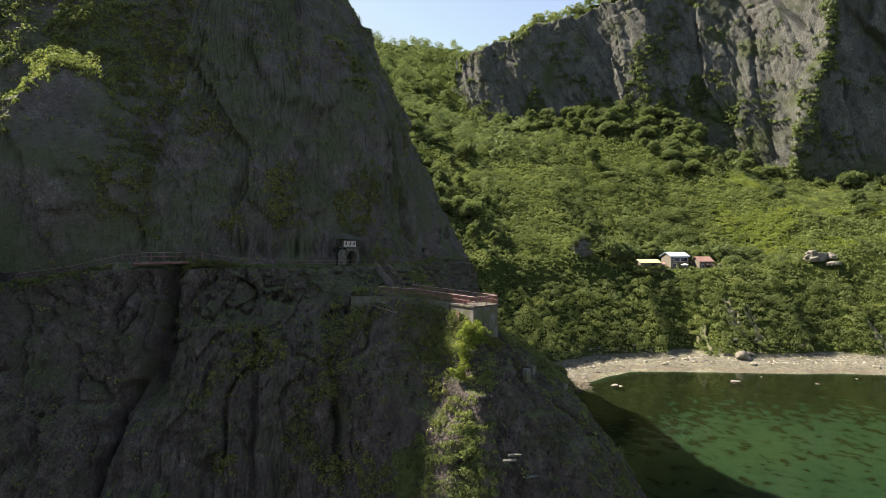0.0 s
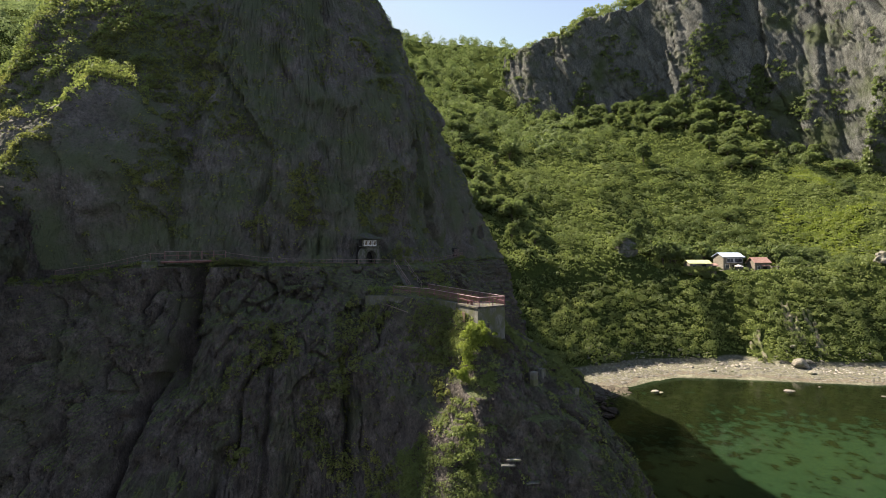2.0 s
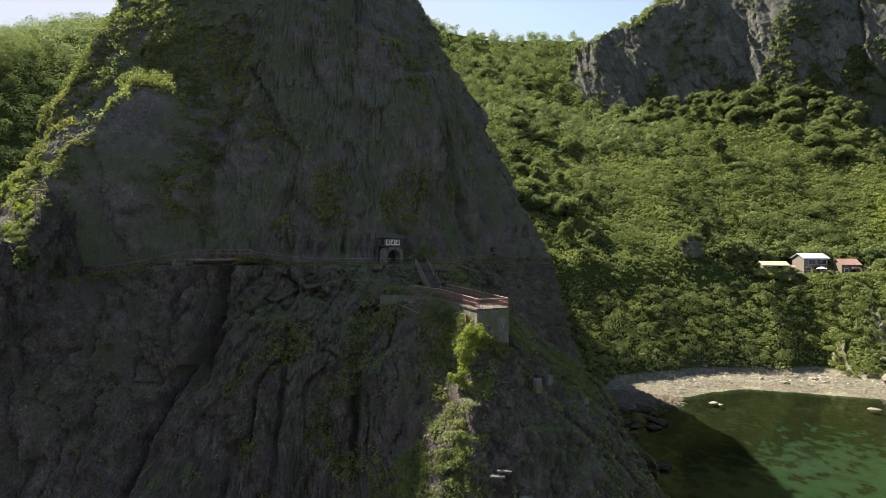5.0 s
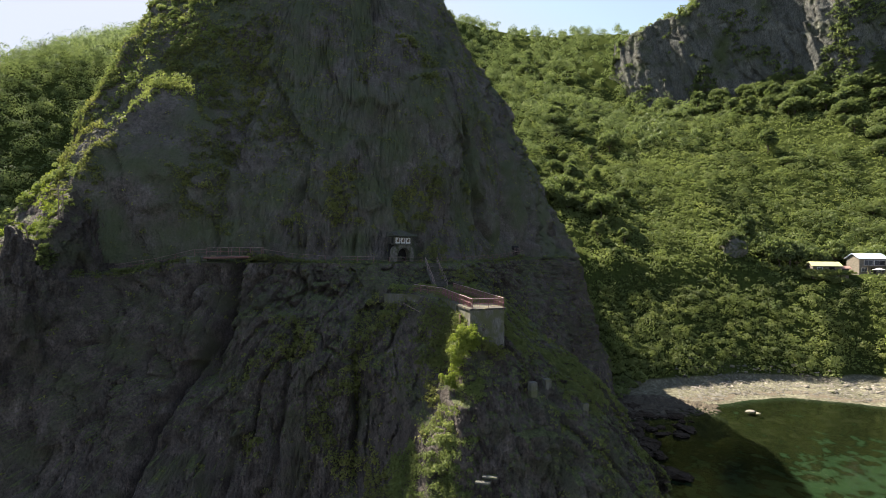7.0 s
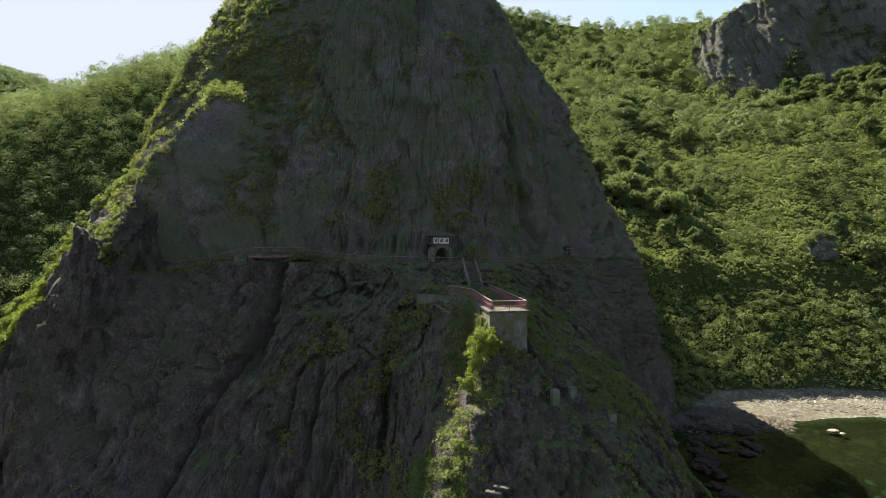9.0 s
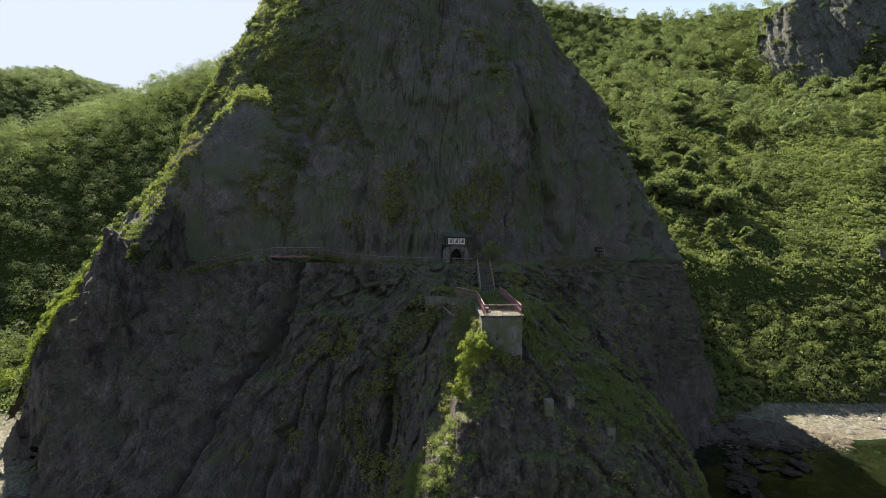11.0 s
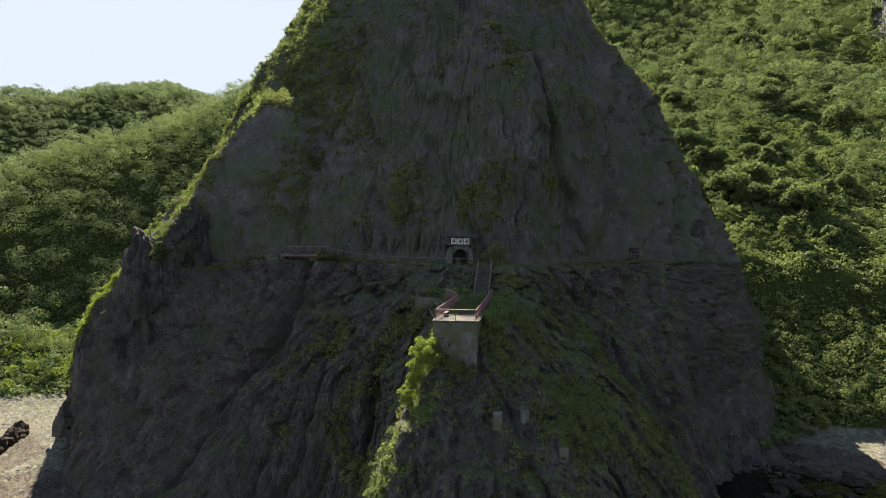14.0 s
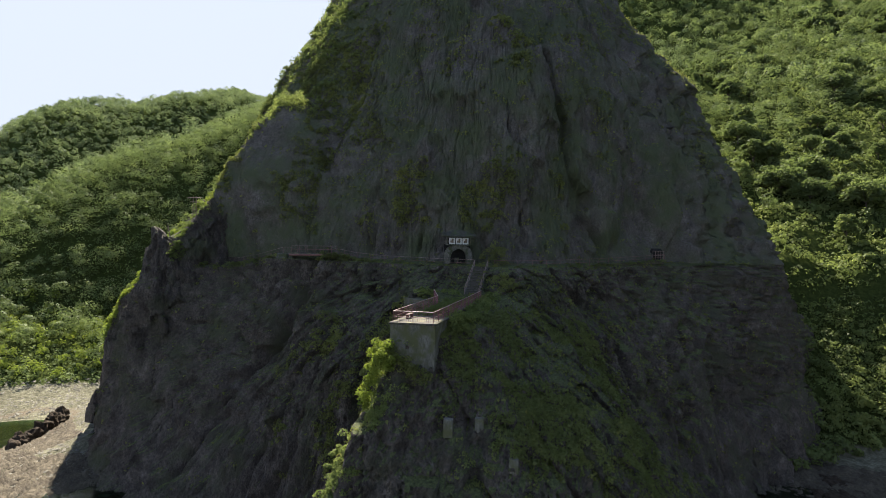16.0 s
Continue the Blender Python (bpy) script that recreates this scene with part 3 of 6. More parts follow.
# the cleft under the bridge
for cx_, cy_, top_, foot_, width_, deep_ in ((-39.9, 75.8, 36.6, 15, 1.5, 6.0), (-41.5, 65.5, 21, 0, 0.7, 5.0), (-25.5, 71.5, 27, 6, 0.5, 1.8), (-14.0, 71.5, 25, 4, 0.6, 2.2)):
    away = (ANG[None, :] - math.atan2(cy_ - CY, cx_ - CX)) * RR + 0.8 * fbm(RZ / 5, 0 * RZ, 0 * RZ, 2, 47)
    disp = disp - deep_ * np.exp(-(away / width_) ** 2) * smooth(top_ + 0.5, top_ - 0.6, RZ) * smooth(foot_, foot_ + 6, RZ)
# a sharp buttress on the left, parted from the main face by a gully
aside = (ANG[None, :] - math.atan2(80 - CY, -60 - CX)) * RR
peak_ = 69.5 - np.where(aside > 0, 1.05, 1.5) * np.abs(aside) + 1.2 * fbm(aside / 3, RZ / 9, 0 * RZ, 2, 48)
edge = np.clip(1 - np.where(aside > 0, aside / 15, -aside / 5.0), 0, 1) * smooth(40, 56, RZ) * smooth(peak_ + 1.4, peak_ - 1.2, RZ)
gully = np.exp(-(((ANG[None, :] - math.atan2(85 - CY, -48 - CX)) * RR) / 3.0) ** 2) * smooth(44, 56, RZ) * smooth(92, 74, RZ)
disp = disp * (1 - 0.55 * smooth(4, 0, np.hypot((X0 + 79.5) , (Y0 - 81.8 - 0.61 * (RZ - 66)))) * smooth(56, 62, RZ)) + 4.4 * edge - 1.8 * gully
# the long gully down the far side, with a columned wall beyond it
turn_at = np.radians(np.interp(RZ, [10, 23, 35, 49, 64, 80, 95], [2, 6.6, 15.7, 23.5, 25.3, 27, 28]))
past = (ANG[None, :] - turn_at) * RR + 1.0 * fbm(RZ / 9, 0 * RZ, 0 * RZ, 2, 49)
beyond = smooth(-0.5, 1.5, past) * smooth(30, 18, past) * smooth(8, 14, RZ) * smooth(96, 84, RZ)
disp = disp - (2.4 * np.exp(-(past / 1.5) ** 2) + 0.7 * smooth(0, 3, past)) * smooth(8, 14, RZ) * smooth(96, 84, RZ) + beyond * (0.9 * c2 + 0.9 * c1)
# narrow upright crevices
rift = fbm(X0 / 6.5, Y0 / 6.5, RZ / 48, 3, 53)
rift2 = fbm(X0 / 3.2, Y0 / 3.2, RZ / 20, 2, 55)
disp = disp - calm * (1 - 0.7 * nose) * ((1.5 - 1.1 * lofty) * np.exp(-(rift / 0.045) ** 2) + (0.3 - 0.15 * lofty) * np.exp(-(rift2 / 0.05) ** 2))
RR2 = RR + disp
ledge_drop = -1.9 * smooth(-48, -57, X0) * np.exp(-((RZ - 36.2) / 1.4) ** 2)
rock_v = np.stack([CX + RR2 * np.cos(ANG), CY + RR2 * np.sin(ANG), RZ + ledge_drop + 0.25 * calm * fbm(X0 / 2, Y0 / 2, RZ / 2, 2, 41)], -1).reshape(-1, 3)
rock_f = grid_faces(len(rows_z), len(ANG), True)
rock = tagged(new("rock_spire"), "huge dark basalt sea rock with steep ribbed faces", "rock")
fc = rock_v[rock_f].mean(1)
lower = fc[:, 2] < 36.2
rib = lower & (np.hypot(fc[:, 0] - 3, fc[:, 1] - 61) < 9)
flank_side = lower & ~rib & (fc[:, 0] > -1)
crest = ~lower & (fc[:, 0] < -52) & (fc[:, 2] < 75)
for name, sel, label in (("lower_cliff", lower & ~rib & ~flank_side, ""), ("rib", rib, "narrow rib under the platform"), ("flank", flank_side, "sloping flank with grass"),
                         ("left_ridge", crest, "ridge grown with bushes"), ("upper_face", ~lower & ~crest, "")):
    used, back_ = np.unique(rock_f[sel], return_inverse=True)
    o = new(name, raw_mesh(name, rock_v[used], back_.reshape(-1, 4), [M_FACE if name in ("upper_face", "left_ridge") else M_ROCK], shade=False))
    o.parent = rock
    tagged(o, label)

# ---- the crag over the slope ----
def along(pts, n):
    p = np.array(pts, float)
    s = np.concatenate([[0], np.cumsum(np.hypot(*(p[1:] - p[:-1]).T))])
    t = np.linspace(0, s[-1], n)
    return np.interp(t, s, p[:, 0]), np.interp(t, s, p[:, 1]), t


cx, cy, ct = along(CRAG, 560)
nxy = np.stack([np.gradient(cy), -np.gradient(cx)], 1)
nxy /= np.linalg.norm(nxy, axis=1, keepdims=True)
base_h, _ = land_height(cx, cy)
V = np.linspace(0, 1, 130)[:, None]
Z = (base_h - 10) * (1 - V) + crag_top(cx) * V
Z = np.where(V > 0.85, Z + 7 * fbm(ct / 12, 0 * ct, 0 * ct, 3, 51), Z)
lean = ct + 0.35 * Z
lean = lean + 2 * fbm(ct / 14 + 0 * Z, Z / 14, 0 * Z, 3, 57)
k1, g1 = cells(lean / 11, Z / 42 + 0.02 * ct, 0 * Z + 0.5, 401)
k2, g2 = cells(lean / 3.4, Z / 8 + 0.05 * ct, 0 * Z + 0.5, 411)
k0, g0 = cells(lean / 26, Z / 75 + 0.01 * ct, 0 * Z + 0.5, 421)
fin = ct - ct[np.argmin(np.hypot(cx - 209, cy - 306))] - 0.16 * (Z - 95)          # a slim rib that stands out from the wall
off = -6 * V + 6.5 * np.exp(-(fin / 4.0) ** 2) + 4.5 * ridged(ct / 62 + 0 * V, Z / 260, 0 * Z, 1, 52) + 2.6 * k0 - 1.0 * smooth(0.05, 0.0, g0) + 0.9 * k1 - 0.6 * smooth(0.05, 0.0, g1) + 0.6 * k2 - 0.3 * smooth(0.1, 0.0, g2) + 0.5 * (lean / 3.2 + 2 * k1 + Z / 9 - np.floor(lean / 3.2 + 2 * k1 + Z / 9)) + 0.4 * ridged(lean / 5, Z / 40, 0 * Z, 2, 54) + 0.25 * fbm(ct / 2.5 + 0 * V, Z / 3, 0 * Z, 2, 56)
off = off - 30 * smooth(0.93, 1.0, V)
crag_v = np.stack([cx + nxy[:, 0] * off, cy + nxy[:, 1] * off, Z], -1).reshape(-1, 3)
me = raw_mesh("crag", crag_v, grid_faces(130, 560), [M_CRAG], shade=False)
crag = tagged(new("cliff", me), "tall grey rock cliff along the top of the slope", "cliff")

# ---- builders for made things ----
def thing(name, at, label, category, group="", kind=""):
    e = new(name)
    e.empty_display_size = 0.2
    e.location = at
    return tagged(e, label, category, group, kind)


def part(name, bm, mat, parent, label=""):
    """Links a bmesh, whose places are relative to the thing's base, as one mesh under the thing or part."""
    me = bpy.data.meshes.new(name)
    bm.to_mesh(me)
    bm.free()
    me.materials.append(mat)
    o = new(name, me)
    o.parent = parent
    return tagged(o, label)


def box(bm, c, size, turn=0.0, bevel=0.0):
    m = Matrix.Translation(c) @ Matrix.Rotation(turn, 4, "Z") @ Matrix.Diagonal((*size, 1))
    r = bmesh.ops.create_cube(bm, size=1, matrix=m)
    if bevel:
        es = list({e for v in r["verts"] for e in v.link_edges})
        bmesh.ops.bevel(bm, geom=es, offset=bevel, segments=1, affect="EDGES")
    return bm


def tube(bm, p, q, r, n=6, r2=None):
    p, q = Vector(p), Vector(q)
    d = q - p
    if d.length < 1e-6:
        return bm
    m = Matrix.Translation((p + q) / 2) @ d.to_track_quat("Z", "Y").to_matrix().to_4x4()
    bmesh.ops.create_cone(bm, cap_ends=True, segments=n, radius1=r, radius2=r if r2 is None else r2, depth=d.length, matrix=m)
    return bm


def prism(bm, poly, z0, z1):
    """An upright solid over a plan outline; z1 may be a function of x, y."""
    top = z1 if callable(z1) else (lambda x, y: z1)
    low = z0 if callable(z0) else (lambda x, y: z0)
    a = [bm.verts.new((x, y, low(x, y))) for x, y in poly]
    b = [bm.verts.new((x, y, top(x, y))) for x, y in poly]
    k = len(poly)
    for i in range(k):
        bm.faces.new((a[i], a[(i + 1) % k], b[(i + 1) % k], b[i]))
    bm.faces.new(b)
    bm.faces.new(a[::-1])
    bmesh.ops.recalc_face_normals(bm, faces=bm.faces)
    return bm


def B():
    return bmesh.new()


M_RAIL = surface("weathered_red_paint", [(0.3, (0.12, 0.055, 0.055)), (0.6, (0.21, 0.095, 0.10)), (0.8, (0.29, 0.16, 0.155))], 1.5, 12.0, 0.55, 0.2, 0.01)
M_RUST = surface("rust_brown_steel", [(0.3, (0.11, 0.055, 0.050)), (0.55, (0.17, 0.095, 0.088)), (0.8, (0.25, 0.17, 0.16))], 1.5, 12.0, 0.7, 0.2, 0.01)
# lighter than the posts' red: sunlight on the top rail put into its colour
M_RAILTOP = surface("sunlit_pink_paint", [(0.3, (0.28, 0.18, 0.17)), (0.7, (0.46, 0.35, 0.33))], 1.5, 12.0, 0.5, 0.2, 0.01)
M_GREYRAIL = surface("rusty_grey_steel", [(0.3, (0.14, 0.095, 0.085)), (0.55, (0.21, 0.16, 0.145)), (0.8, (0.30, 0.26, 0.24))], 1.2, 10.0, 0.6, 0.2, 0.01)
# worn concrete, its colour darkened for shade that the railing bars throw
M_DECK = surface("dimmed_worn_concrete", [(0.3, (0.034, 0.032, 0.029)), (0.6, (0.056, 0.054, 0.048)), (0.8, (0.082, 0.079, 0.07))], 0.8, 6.0, 0.9, 0.3, 0.02, stain=(0.11, 0.105, 0.06), stain_scale=0.9)
M_PALE = surface("pale_plaster", [(0.3, (0.45, 0.46, 0.45)), (0.7, (0.70, 0.71, 0.70))], 2.0, 9.0, 0.8, 0.2, 0.01)
# near-black: paints in the shade of arch and tunnel; also doors and frieze wall
M_DARK = surface("near_black", [(0.3, (0.010, 0.010, 0.010)), (0.7, (0.022, 0.021, 0.020))], 1.0, 5.0, 0.95)
M_MOSSY = surface("mossy_stone", [(0.3, (0.055, 0.056, 0.048)), (0.55, (0.11, 0.11, 0.098)), (0.8, (0.19, 0.185, 0.165))], 1.6, 7.0, 0.95, 0.7, 0.06, stain=(0.045, 0.055, 0.025), stain_scale=1.1)
M_PATH = surface("earthy_path", [(0.3, (0.045, 0.040, 0.030)), (0.55, (0.085, 0.075, 0.058)), (0.8, (0.14, 0.125, 0.10))], 0.8, 5.0, 0.95, 0.4, 0.05, stain=(0.05, 0.065, 0.02), stain_scale=0.8)
M_WOOD = surface("weathered_wood", [(0.3, (0.10, 0.075, 0.055)), (0.7, (0.22, 0.18, 0.14))], 1.0, 8.0, 0.8, 0.3, 0.02, (1, 1, 6))
M_DRIFT = surface("bleached_driftwood", [(0.3, (0.20, 0.18, 0.15)), (0.7, (0.36, 0.33, 0.29))], 0.8, 6.0, 0.85)
M_BOULDER = surface("pale_boulder", [(0.3, (0.11, 0.10, 0.082)), (0.55, (0.20, 0.185, 0.15)), (0.8, (0.30, 0.28, 0.235))], 0.35, 3.0, 0.9, 0.8, 0.2, stain=(0.10, 0.11, 0.06), stain_scale=0.3)
M_STONE = surface("slope_boulder", [(0.3, (0.10, 0.095, 0.08)), (0.55, (0.19, 0.18, 0.15)), (0.8, (0.29, 0.27, 0.225))], 0.35, 3.0, 0.9, 0.9, 0.3, stain=(0.09, 0.10, 0.05), stain_scale=0.3)
M_WETROCK = surface("dark_shore_rock", [(0.3, (0.026, 0.020, 0.014)), (0.7, (0.058, 0.046, 0.034))], 0.5, 4.0, 0.85, 0.9, 0.2, spec=0.08)


def railing(name, pts, label, height=1.1, spacing=2.0, top=None, steel=None, grille=0.0, mids=(0.5,), radius=0.035):
    """A railing along points on the ground: posts, top rail and middle rail bay by bay, and thin bars where grille gives their distance."""
    top, steel = top or M_RAILTOP, steel or M_RAIL
    base = Vector(pts[0])
    t = thing(name, base, label, "railing")
    P = [Vector(p) - base for p in pts]
    up = Vector((0, 0, height))
    places = [P[0]]
    for a, b in zip(P[:-1], P[1:]):
        k = max(1, round((b - a).length / spacing))
        places += [a.lerp(b, (i + 1) / k) for i in range(k)]
    for p in places:
        part("post", tube(B(), p - Vector((0, 0, 0.25)), p + up, radius * 1.15), steel, t)
    for a, b in zip(places[:-1], places[1:]):
        part("top_rail", tube(B(), a + up, b + up, radius), top, t)
        for f in mids:
            part("middle_rail", tube(B(), a + up * f, b + up * f, radius * 0.7), steel, t)
        if grille:
            bm = B()
            k = int((b - a).length / grille)
            for i in range(1, k):
                q = a.lerp(b, i / k)
                tube(bm, q + up * 0.08, q + up * 0.98, 0.016, 4)
            part("grille", bm, steel, t)
    return t


M_DOOR = surface("brown_door_wood", [(0.3, (0.075, 0.050, 0.032)), (0.7, (0.14, 0.10, 0.068))], 1.0, 8.0, 0.8, 0.3, 0.02, (1, 1, 0.2))
M_ROOFSTONE = surface("dark_mossy_slab", [(0.3, (0.030, 0.031, 0.026)), (0.6, (0.062, 0.063, 0.052)), (0.8, (0.10, 0.10, 0.085))], 1.4, 6.0, 0.95, 0.8, 0.08, stain=(0.050, 0.066, 0.026), stain_scale=1.2)
# ---- viewing platform ----
PLAT_Z = 31.92
def terrace_z(x, y):
    return PLAT_Z + max(0.0, (y - 70.0)) * 0.012


plat = thing("viewing_platform", (4.5, 67.5, 24.5), "old concrete viewing platform on the tip of a ridge", "platform")
def rel(o, pts):
    return [(x - o.location.x, y - o.location.y) for x, y in pts]


FL, FR = (3.75, 65.0), (7.05, 67.95)
BL, BR = (-3.9, 77.3), (-0.6, 79.2)
part("base_wall", prism(B(), rel(plat, [FL, FR, (4.3, 72.2), (0.9, 69.4)]), -3.0, PLAT_Z - 24.5 - 0.20), M_CONC, plat, "stained grey concrete wall")
over = [(3.75, 64.78), (7.25, 67.95), (4.4, 72.5), (0.72, 69.4)]
part("deck", prism(B(), rel(plat, over), PLAT_Z - 24.5 - 0.20, PLAT_Z - 24.5), M_DECK, plat, "worn deck slab, darkened for the railing's shade")
part("door_panel", prism(B(), [(-2.35, -0.75), (-2.75, -0.1), (-2.84, -0.16), (-2.44, -0.8)], 5.3, 6.5), M_DOOR, plat, "small brown wooden door")

ter = thing("terrace", (-3, 79, 30.0), "concrete retaining terrace grown over with grass", "terrace")
def tz(x, y):
    return terrace_z(x + ter.location.x, y + ter.location.y) - ter.location.z - 0.05
part("slab", prism(B(), rel(ter, [(0.95, 69.6), (4.1, 72.6), (-0.6, 79.4), (-4.6, 86.0), (-7.6, 88.2), (-9.6, 87.2), (-6.0, 80.6), (-3.9, 77.3)]), -1.2, tz), M_PATH, ter)
part("side_wall", prism(B(), rel(ter, [(0.7, 69.2), (1.5, 69.6), (-3.4, 77.8), (-4.2, 77.2)]), -3.0, tz), M_CONC, ter)
low = thing("retaining_wall", (-10, 80, 29.2), "short stained concrete retaining wall in the cliff", "wall")
part("wall_face", prism(B(), rel(low, [(-3.9, 76.3), (-9.6, 79.9), (-13.9, 79.7), (-13.6, 82.6), (-9.6, 83.0), (-3.4, 78.2)]), 0.0, 2.45), M_CONC, low)
part("coping", prism(B(), rel(low, [(-3.95, 76.2), (-9.65, 79.76), (-14.0, 79.55), (-13.9, 80.1), (-9.55, 80.3), (-3.7, 76.7)]), 2.45, 2.6), M_CONC, low)
FOOTINGS = [(10.6, 66.8, 22.6), (11.8, 69.6, 22.4), (16.0, 69.7, 20.0)]
for x, y, z in FOOTINGS:
    w = thing("footing", (x, y, z), "old grey concrete footing standing on the grassy slope", "footing", "footings on the slope")
    part("block", box(B(), (0, 0, 0.4), (0.85, 0.7, 1.7), 0.75, 0.06), M_CONC, w)
for x, y, z, a in ((7.3, 57.6, 15.9, 0.15), (7.9, 58.1, 16.3, 0.1), (10.0, 59.2, 13.5, 0.25)):
    w = thing("slab", (x, y, z), "broken pale concrete slab stuck in the rib", "slab", "broken slabs on the rib")
    part("piece", box(B(), (0, 0, 0), (1.5, 0.5, 0.18), a, 0.03), M_MOSSY, w)
pole = thing("pole", (-8.4, 77.6, 29.9), "fallen pale pole lying on the cliff below a wall", "pole")
part("shaft", tube(B(), (-2.1, 1.5, 0.65), (2.0, -1.5, -0.25), 0.06, 7), M_GREYRAIL, pole)


def tp(x, y, dz=0.0):
    return (x, y, terrace_z(x, y) + dz)


railing("platform_railing", [tp(-10.0, 81.9), tp(-3.85, 77.45), tp(3.95, 65.15), tp(7.0, 67.75), tp(0.2, 78.3), tp(-5.05, 86.2)],
        "weathered red steel railing with thin bars round the platform", 1.12, 1.75, M_RAILTOP, M_RAIL, 0.22)
M_BENCH = surface("brown_paint", [(0.3, (0.05, 0.028, 0.022)), (0.7, (0.11, 0.06, 0.045))], 1.0, 8.0, 0.7)
bench = thing("bench", (2.6, 68.2, PLAT_Z), "low weathered wooden bench on the platform", "bench")
part("seat", box(B(), (0, 0, 0.42), (0.4, 1.5, 0.06), 0.5), M_BENCH, bench)
for k in (-0.6, 0.6):
    part("leg", box(B(), (-0.48 * k * 0.9, 0.88 * k * 0.9, 0.2), (0.3, 0.08, 0.4), 0.5), M_BENCH, bench)

# ---- stairs ----
S0, S1 = Vector((-10.95, 91.95, 36.1)), Vector((-7.15, 86.4, 32.35))
stairs = thing("stairs", S1, "dark worn concrete stairs down to the terrace", "stairs")
flat = Vector((S0.x - S1.x, S0.y - S1.y, 0))
side = Vector((-flat.y, flat.x, 0)).normalized()
turn = math.atan2(flat.y, flat.x)
STEPS = 19
M_STEP = surface("worn_step", [(0.3, (0.045, 0.042, 0.036)), (0.7, (0.10, 0.094, 0.08))], 1.2, 6.0, 0.9, 0.4, 0.03)
for i in range(STEPS):
    c = flat * ((i + 0.5) / STEPS)
    zt = (i + 1) * (S0.z - S1.z) / STEPS
    part("step", box(B(), (c.x, c.y, zt - 0.60), (flat.length / STEPS, 1.8, 1.08), turn), M_MOSSY, stairs)
    part("tread", box(B(), (c.x - flat.x * 0.012, c.y - flat.y * 0.012, zt - 0.03), (flat.length / STEPS + 0.07, 1.85, 0.06), turn), M_STEP, stairs)
for s in (-1.03, 1.03):
    part("string_wall", tube(B(), side * s + Vector((0, 0, -0.1)), flat + side * s + Vector((0, 0, S0.z - S1.z - 0.1)), 0.14, 4), M_MOSSY, stairs)
    a, b = S1 + side * s, S0 + side * s
    railing("stair_railing", [tuple(a), tuple(b)], "rusty steel handrail beside the stairs", 1.0, 2.1, M_GREYRAIL, M_GREYRAIL, 0, (0.5,), 0.045)

# ---- walkway along the rock ----
PATH = [(-57.6, 71.4, 34.6), (-55.6, 72.5, 35.0), (-52, 74.0, 35.6), (-46.6, 76.6, 37.1), (-37.2, 81.3, 37.25), (-33, 83.9, 36.5), (-28, 86.3, 36.15), (-18, 90.3, 36.02), (-12, 93.4, 36.05), (-8.0, 96.5, 36.05), (-6.7, 105, 36.15), (-5.4, 114, 36.35), (-4.2, 124, 36.7), (-3.4, 133, 37.1)]
walkway = thing("walkway", (-30, 85, 36), "narrow concrete path along a ledge of the rock", "path")
outer = []
for i, p in enumerate(PATH):
    a, b = Vector(PATH[max(i - 1, 0)]), Vector(PATH[min(i + 1, len(PATH) - 1)])
    d = (b - a).normalized()
    outer.append(Vector((d.y, -d.x, 0)))
for i, (p, q) in enumerate(zip(PATH[:-1], PATH[1:])):
    if i == 3:
        continue
    p, q = Vector(p) - walkway.location, Vector(q) - walkway.location
    bm = B()
    vs = []
    for a, o in ((p, outer[i]), (q, outer[i + 1])):
        for w, dz in ((0.72, 0), (-0.9, 0), (-0.9, -0.7), (0.72, -0.7)):
            vs.append(bm.verts.new(a + o * w + Vector((0, 0, dz))))
    for k in range(4):
        bm.faces.new((vs[k], vs[(k + 1) % 4], vs[4 + (k + 1) % 4], vs[4 + k]))
    bm.faces.new(vs[:4][::-1])
    bm.faces.new(vs[4:])
    bmesh.ops.recalc_face_normals(bm, faces=bm.faces)
    part("slab", bm, M_PATH, walkway)


def edge(i, w=0.75):
    v = Vector(PATH[i]) + outer[i] * w
    return (v.x, v.y, v.z)


railing("walkway_railing", [edge(0), edge(1), edge(2), edge(3), (PATH[3][0] + 2.05, PATH[3][1] + 0.1, 37.1)], "rusty handrail along the cliff path", 1.05, 2.6, M_GREYRAIL, M_RUST, 0, (0.5,), 0.03)
railing("walkway_railing", [edge(i) for i in range(4, 8)] + [(-12.6, 92.0, 36.05)], "rusty handrail along the cliff path", 1.05, 2.6, M_GREYRAIL, M_RUST, 0, (0.5,), 0.03)
railing("walkway_railing", [(-9.6, 93.4, 36.05)] + [edge(i) for i in range(9, 14)], "rusty handrail along the cliff path", 1.05, 2.6, M_RUST, M_RUST, 0, (0.5,), 0.03)

ramp_slab = thing("ramp", PATH[3], "short pale concrete ramp leading to the footbridge", "ramp")
part("slab", prism(B(), [(-0.9, -1.1), (1.9, 0.3), (1.3, 1.6), (-1.5, 0.2)], -0.9, lambda x, y: 0.0 + 0.03 * x), M_MOSSY, ramp_slab)
bridge = thing("footbridge", PATH[3], "small red steel footbridge over a cleft", "bridge")
b0, b1 = Vector((1.7, 0.85, 0.03)), Vector(PATH[4]) - Vector(PATH[3])
bd = (b1 - b0).normalized()
bo = Vector((bd.y, -bd.x, 0))
part("deck", prism(B(), [((b0 - bd * 0.4 + bo * 0.9).x, (b0 - bd * 0.4 + bo * 0.9).y), ((b1 + bd * 0.4 + bo * 0.9).x, (b1 + bd * 0.4 + bo * 0.9).y), ((b1 + bd * 0.4 - bo * 0.9).x, (b1 + bd * 0.4 - bo * 0.9).y), ((b0 - bd * 0.4 - bo * 0.9).x, (b0 - bd * 0.4 - bo * 0.9).y)], -0.1, 0.12), M_DECK, bridge)
